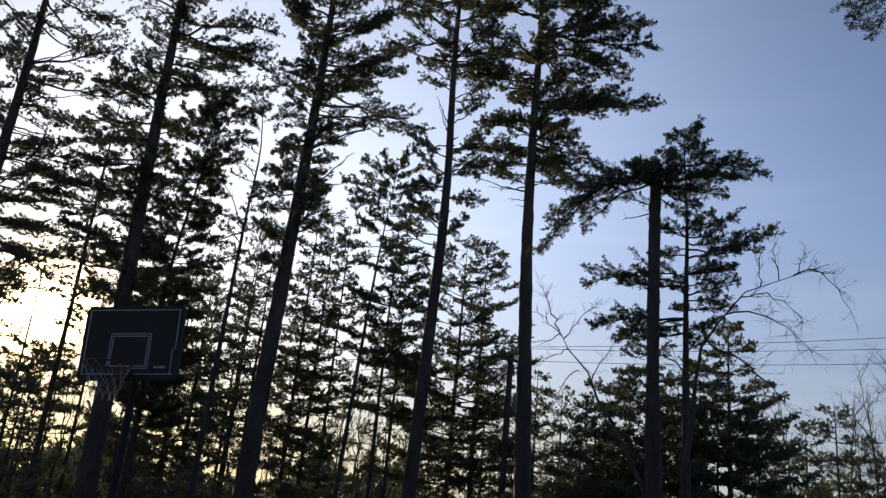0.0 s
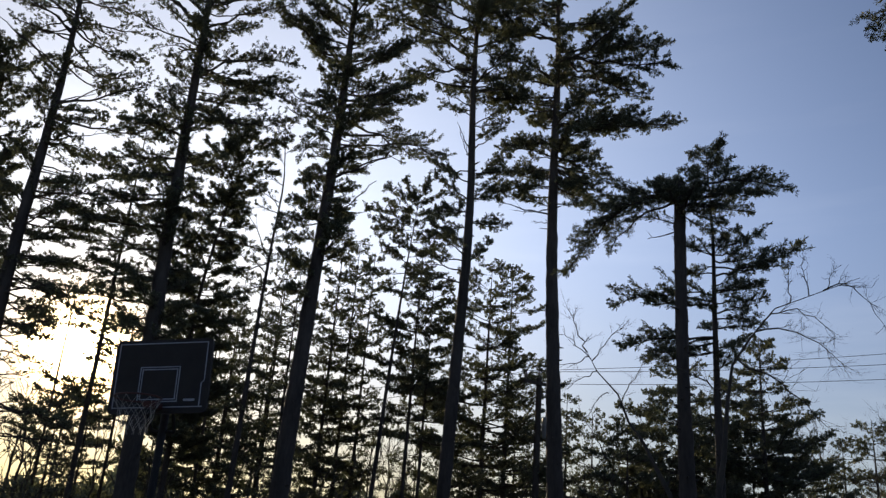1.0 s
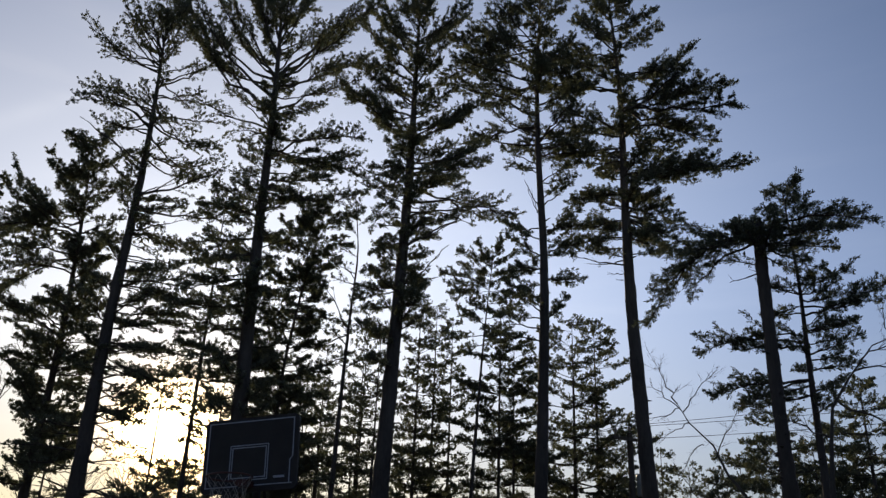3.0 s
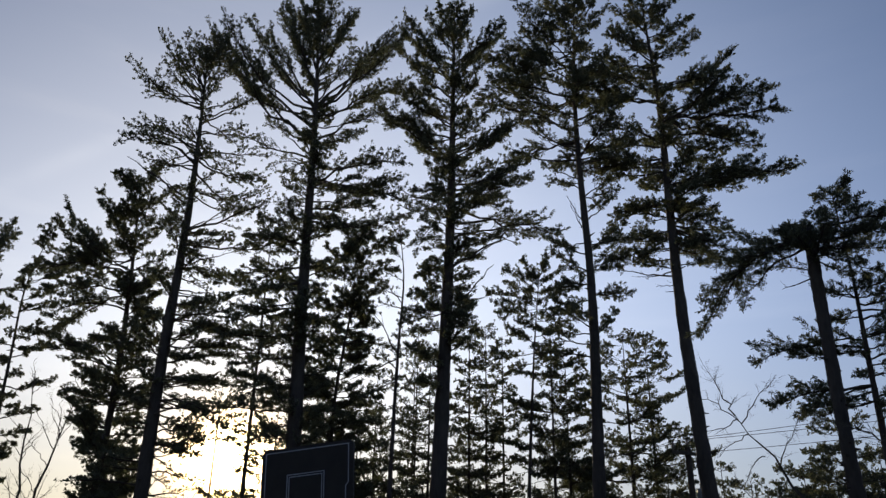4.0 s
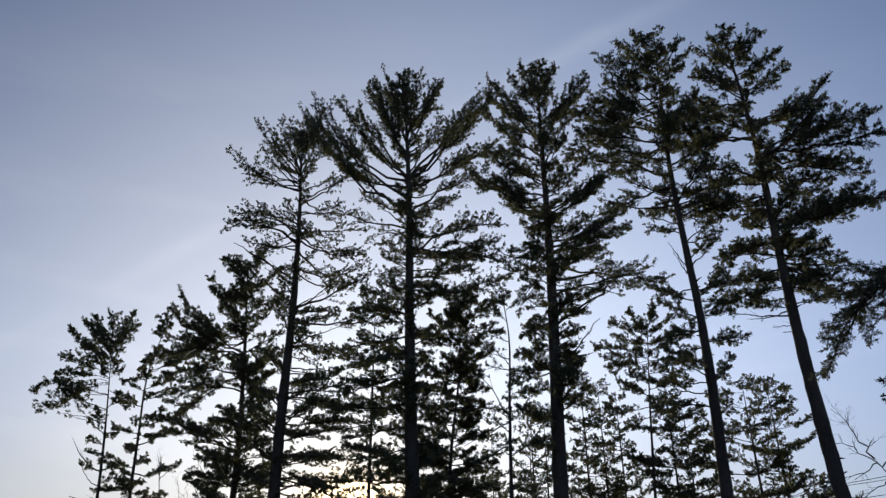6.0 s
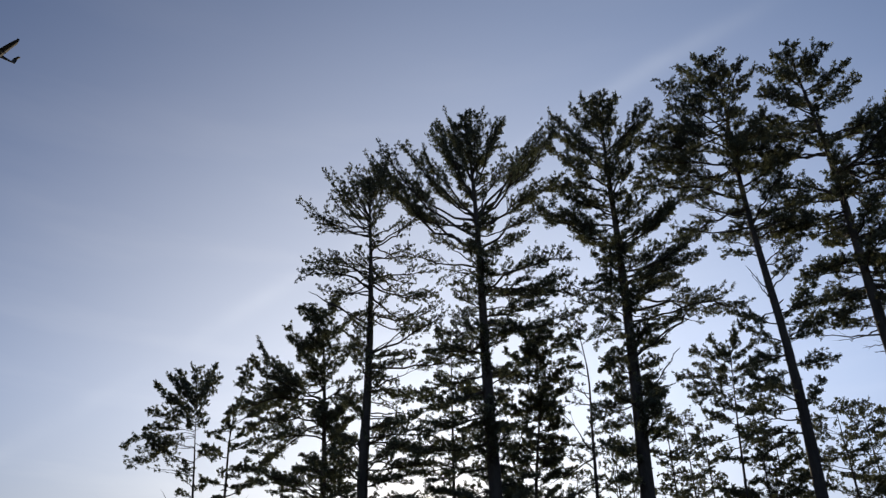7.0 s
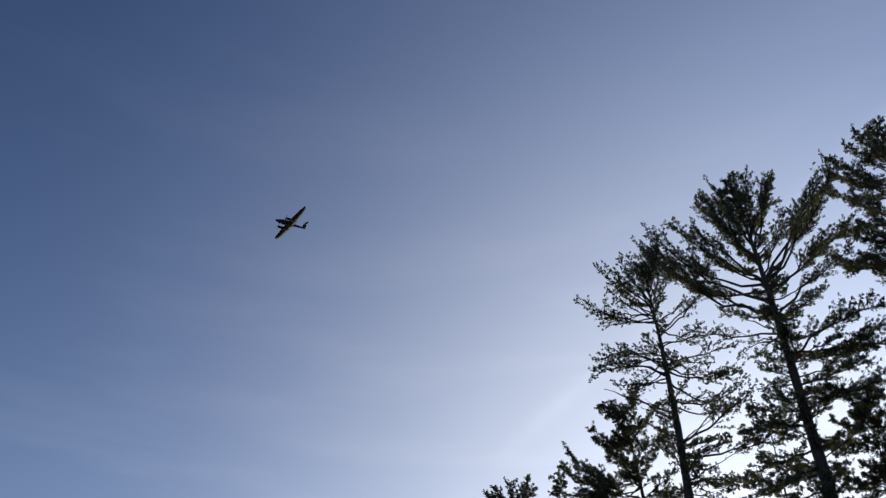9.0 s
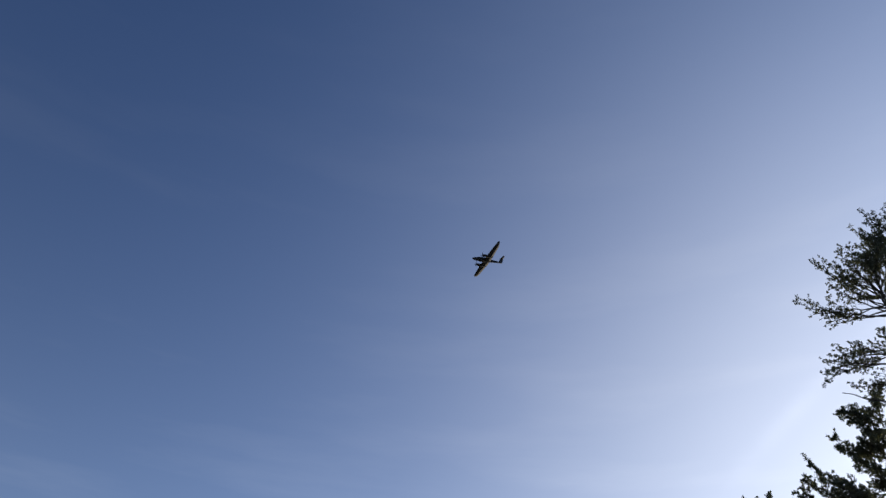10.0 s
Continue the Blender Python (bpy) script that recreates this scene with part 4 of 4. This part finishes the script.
whorled_pine(-3.93, 47, 11.41, 4.6, 2.0, 0.2, "dark green pine with layered limbs, standing deep in the woods", 137, 1.47, 0.55, 11, 0, 4)
whorled_pine(18.88, 40, 6.82, 1.0, 1.6, 0.2, "dark green pine with layered limbs, standing deep in the woods", 138, 1.38, 0.55, 9, 0, 4)
whorled_pine(17.99, 38, 12.84, 2.0, 2.0, 0.2, "dark green pine with layered limbs, standing deep in the woods", 139, 1.30, 0.75, 17, 0, 5)
whorled_pine(16.07, 37, 11.81, 2.0, 2.0, 0.2, "dark green pine with layered limbs, standing deep in the woods", 140, 1.30, 0.75, 16, 0, 5)
whorled_pine(21.39, 42, 13.76, 6.5, 2.2, 0.2, "slender pine with a tufted crown on a bare stem", 141, 1.30, 0.75, 12, 0, 5)
whorled_pine(30.99, 44, 12.53, 3.0, 2.0, 0.2, "dark green pine with layered limbs, standing deep in the woods", 142, 1.30, 0.75, 15, 0, 5)
whorled_pine(23.12, 29, 16.16, 9.5, 1.8, 0.22, "slender pine with a tufted crown on a bare stem", 143, 1.1, 1.12, 11, 0, 5)

# ---- young pines of the understorey ----
rng = np.random.default_rng(77)
for q in range(46):
    left = -34 + 66 * (q + rng.uniform(0, 1)) / 46
    away = rng.uniform(27, 50)
    tall = (1.55 + away * math.tan(radians(rng.uniform(0.8, 3.2) + (2.0 if left < 0 else 0.0))))
    whorled_pine(left, away, tall, 0.25, rng.uniform(1.3, 2.0), 0.12, "young dark green pine in the understorey", 500 + q, 1.9, 0.6, 8, 0.0, 4, 4, "young_pine", "young pines", 0.5)

# ---- leafless saplings between the trunks ----
for q in range(84):
    left = -13 + 44 * (q + rng.uniform(0, 1)) / 84
    away = rng.uniform(30, 52)
    tall = 1.55 + away * math.tan(radians(rng.uniform(5.0, 9.5)))
    limbs = []
    for w in range(8):
        z = tall * rng.uniform(0.3, 0.95)
        r = rng.uniform(0.5, 1.4)
        b = rng.uniform(0, 6.283)
        limbs.append((z, r * math.cos(b), r * math.sin(b), r * rng.uniform(0.7, 1.6), 0.0, 1))
    bare_tree(left, away, [(0, 0), (rng.normal() * 0.25, tall * 0.5), (rng.normal() * 0.5, tall)], limbs, "thin leafless grey-barked sapling", 700 + q, "sapling", 2.4, "saplings", girth=rng.uniform(0.05, 0.14))

# taller leafless crowns
for left, away, tall, wide, seed in ((-22.50, 50, 11.20, 1.6, 901), (-27.32, 52, 12.94, 2.4, 902), (-29.17, 50, 13.02, 2.4, 903), (-26.02, 56, 12.91, 1.8, 907), (35.26, 32, 10.64, 0.8, 904), (36.06, 33, 10.77, 0.6, 905), (25.94, 36, 7.12, 1.2, 906), (31.27, 34, 8.14, 1.0, 911), (26.53, 36, 7.25, 0.8, 912), (28.77, 35, 7.50, 0.9, 913), (4.07, 50, 10.73, 1.4, 908), (2.27, 52, 10.24, 1.4, 909), (5.19, 50, 9.31, 1.2, 910)):
    r2 = np.random.default_rng(seed)
    limbs = []
    for w in range(20):
        z = tall * r2.uniform(0.35, 0.97)
        r = wide * (1.25 - z / tall) * r2.uniform(0.7, 1.3) + 0.4
        b = r2.uniform(0, 6.283)
        limbs.append((z, r * math.cos(b), r * math.sin(b), r * r2.uniform(0.8, 1.6), 0.1, 1))
    bare_tree(left, away, [(0, 0), (r2.normal() * 0.2, tall * 0.6), (r2.normal() * 0.3, tall)], limbs, "tall leafless tree with fine grey twigs", seed, twigs=9.0 if away > 45 else 3.5, girth=0.2)

# ---- far woods that close the view low down ----
rng = np.random.default_rng(5)
far = Soup()
n = 46000
lefts = np.radians(rng.uniform(-75, 110, n))
aways = rng.uniform(62, 120, n)
crest = 4.4 + 1.6 * np.sin(lefts * 23) + 1.1 * np.sin(lefts * 57 + 1) + 0.8 * np.sin(lefts * 131)
zz = crest * rng.uniform(0, 1, n) ** 0.8 * (0.7 + aways / 150)
needles(far, np.stack([-np.sin(lefts) * aways, np.cos(lefts) * aways, zz], 1), np.tile(UP, (n, 1)), rng, 2, 1.1, 0.42, 0.9)
# added, unseen: a taller, nearer ring behind that blocks low sky light
n = 7000
lefts = np.radians(rng.uniform(110, 285, n))
aways = rng.uniform(30, 60, n)
zz = (10 + 3 * np.sin(lefts * 17) + 2 * np.sin(lefts * 41)) * rng.uniform(0, 1, n) ** 0.8
needles(far, np.stack([-np.sin(lefts) * aways, np.cos(lefts) * aways, zz], 1), np.tile(UP, (n, 1)), rng, 2, 2.0, 1.1, 0.9)
tagged(new("far_woods_and_sky_block", far.mesh("far_woods_and_sky_block", NEEDLE_FAR)), "dark distant woodland edge behind the pines, with an unseen ring added to block sky light", "woods", kind="stuff")

# ---- basketball hoop ----
BOARD = material("smoked_board", (0.03, 0.026, 0.024), 0.7, 5.0, 0.3)
LINE = material("white_board_paint", (0.4, 0.43, 0.48), 0.6, 20.0, 0.15)
STEEL = material("black_powder_coat", (0.02, 0.02, 0.021), 0.85, 12.0, 0.3)
ORANGE = material("orange_rim_paint", (0.1, 0.03, 0.02), 0.5, 14.0, 0.3)
CORD = material("net_cord", (0.45, 0.43, 0.4), 0.9, 40.0, 0.15)
TANK = material("black_plastic_tank", (0.025, 0.025, 0.028), 0.6, 6.0, 0.2)


def box(soup, x0, y0, z0, x1, y1, z1, bevel=0.0):
    """A block with chamfered edges in the x-z outline."""
    b = bevel
    if b:
        ring = [(x0 + b, z0), (x1 - b, z0), (x1 - 0.3 * b, z0 + 0.3 * b), (x1, z0 + b), (x1, z1 - b), (x1 - 0.3 * b, z1 - 0.3 * b), (x1 - b, z1), (x0 + b, z1), (x0 + 0.3 * b, z1 - 0.3 * b), (x0, z1 - b), (x0, z0 + b), (x0 + 0.3 * b, z0 + 0.3 * b)]
    else:
        ring = [(x0, z0), (x1, z0), (x1, z1), (x0, z1)]
    k = len(ring)
    v = [(x, y0, z) for x, z in ring] + [(x, y1, z) for x, z in ring]
    soup.add(v, [[i, (i + 1) % k, (i + 1) % k + k, i + k] for i in range(k)])
    soup.add(v, [list(range(k))[::-1]])
    soup.add(v, [list(range(k, 2 * k))])


def rod(soup, a, b, r, sides=8):
    a, b = np.array(a, float), np.array(b, float)
    path = np.stack([a + (b - a) * s for s in (0, 0.001, 0.5, 0.999, 1)])
    tube(soup, path, np.array([0.001, r, r, r, 0.001]), sides)


# local axes: x along the board, y away behind it, origin under the board's middle
hoop = root("basketball_hoop", -math.sin(radians(19.2)) * 9.6, math.cos(radians(19.2)) * 9.6, 0, 19.2 - 30, "portable basketball hoop with dark board and white net", "basketball hoop")
LOW, HIGH, HALF = 2.89, 3.685, 0.56
s = Soup()
box(s, -HALF, 0, LOW, HALF, 0.035, HIGH, 0.05)
board = part("backboard", s, BOARD, hoop, "smoked dark backboard with rounded corners")


def line_frame(name, x0, z0, x1, z1, w, notch=False):
    s = Soup()
    f, b = -0.004, -0.0005
    box(s, x0, f, z1 - w, x1, b, z1)
    box(s, x0, f, z0, x1, b, z0 + w)
    box(s, x0, f, z0 + w, x0 + w, b, z1 - w)
    if notch:
        m = z0 + (z1 - z0) * 0.36
        box(s, x1 - w, f, m + 0.03, x1, b, z1 - w)
        box(s, x1 - w - 0.03, f, z0 + w, x1 - 0.03, b, m)
        tube(s, np.array([(x1 - w / 2, -0.002, m + 0.03), (x1 - 0.015 - w / 2, -0.002, m + 0.015), (x1 - 0.03 - w / 2, -0.002, m)]), [w / 2] * 3, 4)
    else:
        box(s, x1 - w, f, z0 + w, x1, b, z1 - w)
    part(name, s, LINE, board, "thin white painted line")


line_frame("border_line", -HALF + 0.045, LOW + 0.06, HALF - 0.05, HIGH - 0.035, 0.011, True)
line_frame("target_square", -0.24, LOW + 0.12, 0.22, LOW + 0.50, 0.011)
line_frame("inner_square", -0.215, LOW + 0.145, 0.195, LOW + 0.475, 0.011)
s = Soup()
box(s, 0.29, -0.004, LOW + 0.125, 0.42, -0.0005, LOW + 0.15, 0.008)
part("plain_mark", s, LINE, board, "small pale plain mark")
s = Soup()
rz, rr, ry = LOW + 0.09, 0.228, -0.385
ring_path = np.array([(rr * math.cos(a), ry + rr * math.sin(a), rz) for a in np.linspace(0, 2 * np.pi, 33)])
tube(s, ring_path, [0.010] * 33, 6)
rim = part("rim", s, ORANGE, hoop, "orange steel rim", True)
s = Soup()
box(s, -0.07, -0.165, rz - 0.05, 0.07, 0, rz + 0.012, 0.01)
part("bracket", s, ORANGE, rim)
s = Soup()
rng = np.random.default_rng(9)
for q in range(12):
    for way in (1, -1):
        path = []
        for i in range(9):
            u = i / 8
            a = 2 * np.pi * q / 12 + way * u * 1.15
            r = rr * (1 - 0.46 * u ** 0.8) + 0.008 * math.sin(u * 14)
            path.append((r * math.cos(a), ry + r * math.sin(a), rz - 0.01 - 0.34 * u + rng.normal() * 0.003))
        tube(s, np.array(path), [0.0023] * 9, 4)
part("net", s, CORD, rim, "white knotted cord net", True)
s = Soup()
rod(s, (-0.02, 0.30, 0.17), (-0.02, 0.28, 3.3), 0.042, 14)
pole = part("pole", s, STEEL, hoop, "black round steel pole", True)
for x in (-0.15, 0.11):
    for z0, z1 in ((2.75, 3.12), (3.1, 3.5)):
        s = Soup()
        rod(s, (x, 0.29, z0), (x * 1.4, 0.035, z1), 0.017, 8)
        part("arm", s, STEEL, pole)
s = Soup()
rod(s, (-0.15, 0.29, 2.75), (0.11, 0.29, 2.75), 0.018)
rod(s, (-0.15, 0.29, 3.1), (0.11, 0.29, 3.1), 0.018)
part("crossbar", s, STEEL, pole)
s = Soup()
box(s, -0.42, 0.1, 0.0, 0.38, 1.1, 0.17, 0.06)
base = part("base_tank", s, TANK, hoop, "black plastic ballast base")
for x in (-0.3, 0.4):
    s = Soup()
    rod(s, (x - 0.05, 1.0, 0.17), (-0.02, 0.31, 1.1), 0.015)
    part("brace", s, STEEL, base)

# the board hangs a little out of true on its pole
for ob in (board, rim):
    ob.matrix_local = Matrix.Translation((0, 0, 3.29)) @ pose(0, 0, 0, 0, -3.4, 0) @ Matrix.Translation((0, 0, -3.29))

# ---- utility pole and wires ----
POLE_WOOD = material("weathered_pole_wood", (0.07, 0.058, 0.048), 0.95, 5.0, 0.4, 0.01, stretch=(1, 1, 0.15))
CAN = material("transformer_grey", (0.22, 0.24, 0.26), 0.55, 4.0, 0.2)
PORCELAIN = material("porcelain", (0.2, 0.16, 0.14), 0.3, 10.0, 0.2)
WIRE = material("wire_black", (0.03, 0.03, 0.03), 0.6, 10.0, 0.2)
P_LEFT, P_AWAY, P_TOP = -5.35, 35.0, 9.28
upole = root("utility_pole", math.sin(radians(-P_LEFT)) * P_AWAY, math.cos(radians(P_LEFT)) * P_AWAY, 0, P_LEFT + 35, "weathered wooden utility pole with a grey transformer", "utility pole")
s = Soup()
tube(s, np.array([(0, 0, z) for z in np.linspace(-0.1, P_TOP, 9)]), np.linspace(0.16, 0.115, 9), 12)
tube(s, np.array([(0, 0, P_TOP), (0, 0, P_TOP + 0.02)]), [0.115, 0.005], 12)
shaft = part("shaft", s, POLE_WOOD, upole, "", True)
s = Soup()
box(s, -0.85, -0.2, P_TOP - 0.32, 0.75, -0.1, P_TOP - 0.2, 0.01)
arm = part("crossarm", s, POLE_WOOD, upole)
for x in (-0.75, 0.0, 0.6):
    s = Soup()
    z0 = P_TOP - 0.2 if x else P_TOP
    y0 = -0.15 if x else 0.0
    tube(s, np.array([(x, y0, z0 + d) for d in (0, 0.1, 0.12, 0.16, 0.18, 0.24, 0.3, 0.31)]), [0.015, 0.015, 0.05, 0.055, 0.04, 0.05, 0.035, 0.005], 10)
    part("insulator", s, PORCELAIN, arm, "brown porcelain insulator", True)
s = Soup()
tube(s, np.array([(0.33, -0.22, z + 0.3) for z in (6.55, 6.56, 6.6, 7.1, 7.35, 7.4, 7.44)]), [0.02, 0.2, 0.23, 0.23, 0.23, 0.2, 0.02], 16)
can = part("transformer", s, CAN, upole, "grey round transformer can", True)
for x in (0.25, 0.4):
    s = Soup()
    tube(s, np.array([(x, -0.22, 7.72 + d) for d in (0, 0.05, 0.1, 0.15, 0.2, 0.24)]), [0.03, 0.045, 0.03, 0.045, 0.03, 0.01], 8)
    part("bushing", s, PORCELAIN, can)


def wire(a, b, sag, r=0.011):
    a, b = np.array(a, float), np.array(b, float)
    u = np.linspace(0, 1, 40)[:, None]
    path = a + (b - a) * u - UP * sag * 4 * u * (1 - u)
    s = Soup()
    tube(s, path, np.full(40, r), 5)
    ob = new("power_line", s.mesh("power_line", WIRE, True))
    tagged(ob, "thin black overhead wire between utility poles", "wire", "overhead wires")


wire((2.75, 34.89, 9.57), (24.21, 30.10, 11.50), 0.25)
wire((2.75, 34.89, 9.57), (-12.45, 38.47, 6.95), 0.35)
wire((3.21, 34.85, 9.55), (23.94, 30.15, 10.86), 0.25)
wire((3.21, 34.85, 9.55), (-13.09, 38.49, 8.31), 0.35)
wire((3.47, 34.83, 9.06), (23.76, 30.18, 10.26), 0.25)
wire((3.47, 34.83, 9.06), (-13.03, 38.55, 6.42), 0.35)
wire((3.38, 34.84, 6.37), (23.52, 30.32, 7.16), 0.25)
wire((3.38, 34.84, 6.37), (-12.50, 38.60, 5.83), 0.35)


# ---- aeroplane ----
# near-black and matte: the backlit silhouette is put into the colour
SILHOUETTE = material("aeroplane_silhouette", (0.03, 0.033, 0.042), 0.95, 0.8, 0.25)
DARK = material("dark_propeller", (0.03, 0.03, 0.03), 0.5, 5.0, 0.2)
PLANE_LEFT, PLANE_UP, PLANE_AWAY = 58.91, 39.6, 215.0


def plane_frame():
    """Where the aeroplane flies: nose along x, left wing along y."""
    a, e = radians(PLANE_LEFT), radians(PLANE_UP)
    way = Vector((-math.sin(a) * math.cos(e), math.cos(a) * math.cos(e), math.sin(e)))
    right = Vector((math.cos(a), math.sin(a), 0))
    upw = right.cross(way)
    nose = (-0.95 * right + 0.16 * upw - 0.5 * way).normalized()
    wing = (0.52 * right + 0.78 * upw - 0.74 * way)
    wing = (wing - nose * wing.dot(nose)).normalized()
    top = nose.cross(wing)
    m = Matrix((nose, wing, top)).transposed().to_4x4()
    m.translation = Vector((0, 0, EYE)) + way * PLANE_AWAY
    return m


plane = new("aeroplane")
plane.matrix_world = plane_frame()
tagged(plane, "small twin-engined aeroplane flying overhead, dark against the sky", "aeroplane")


def wing_part(name, pts, parent, thick=0.12):
    """A tapered aerofoil slab. pts: (x front, x back, y, z) stations along the span."""
    s = Soup()
    prof = [(0, 0), (0.08, 0.5), (0.3, 0.8), (0.65, 0.5), (1, 0), (0.65, -0.3), (0.3, -0.45), (0.08, -0.35)]
    v = []
    for xf, xb, y, z in pts:
        c = xf - xb
        v += [(xf - u * c, y, z + w * thick * c) for u, w in prof]
    k = len(prof)
    n = len(pts)
    s.add(v, [[i * k + j, i * k + (j + 1) % k, (i + 1) * k + (j + 1) % k, (i + 1) * k + j] for i in range(n - 1) for j in range(k)])
    s.add(v, [list(range(k)), list(range((n - 1) * k, n * k))])
    return part(name, s, SILHOUETTE, parent, "", True)


s = Soup()
fx = np.array([4.1, 4.0, 3.6, 2.8, 1.8, 0.8, -0.4, -1.6, -3.0, -4.4, -4.5])
fr = np.array([0.02, 0.16, 0.32, 0.48, 0.62, 0.64, 0.52, 0.34, 0.22, 0.15, 0.02])
fz = np.array([0.0, 0.0, 0.0, 0.06, 0.16, 0.2, 0.2, 0.22, 0.25, 0.3, 0.3])
tube(s, np.stack([fx, 0 * fx, fz], 1), fr, 16)
part("fuselage", s, SILHOUETTE, plane, "slim fuselage with a thin tail boom", True)
for q in (1, -1):
    wing_part("wing", [(1.1, -0.8, 0.3 * q, -0.25), (1.0, -0.7, 2.4 * q, -0.15), (0.65, -0.6, 5.6 * q, 0.12), (0.4, -0.35, 6.4 * q, 0.22), (0.15, -0.4, 6.65 * q, 0.65)], plane)
    s = Soup()
    nx = np.array([2.25, 2.2, 1.9, 1.2, 0.4, -0.5, -0.9])
    nr = np.array([0.05, 0.17, 0.3, 0.36, 0.33, 0.18, 0.02])
    tube(s, np.stack([nx, np.full(7, 1.75 * q), np.full(7, -0.12)], 1), nr, 12)
    engine = part("engine", s, SILHOUETTE, plane, "rounded engine nacelle", True)
    s = Soup()
    for b in range(3):
        a = b * 2.094 + 0.4
        tube(s, np.array([(2.3, 1.75 * q, -0.12), (2.3, 1.75 * q + 0.45 * math.cos(a), -0.12 + 0.45 * math.sin(a)), (2.3, 1.75 * q + 0.93 * math.cos(a), -0.12 + 0.93 * math.sin(a))]), [0.05, 0.07, 0.03], 5)
    part("propeller", s, DARK, engine, "dark three-bladed propeller at rest")
    wing_part("tailplane", [(-4.15, -5.0, 0.0, 1.62), (-4.4, -4.95, 1.25 * q, 1.62)], plane)
s = Soup()
v = [(-3.5, 0.05, 0.32), (-4.5, 0.05, 0.32), (-5.05, 0.04, 1.64), (-4.2, 0.04, 1.64)]
v += [(x, -y, z) for x, y, z in v]
s.add(v, [[0, 1, 2, 3], [7, 6, 5, 4], [0, 4, 5, 1], [1, 5, 6, 2], [2, 6, 7, 3], [3, 7, 4, 0]])
part("fin", s, SILHOUETTE, plane, "swept upright fin")
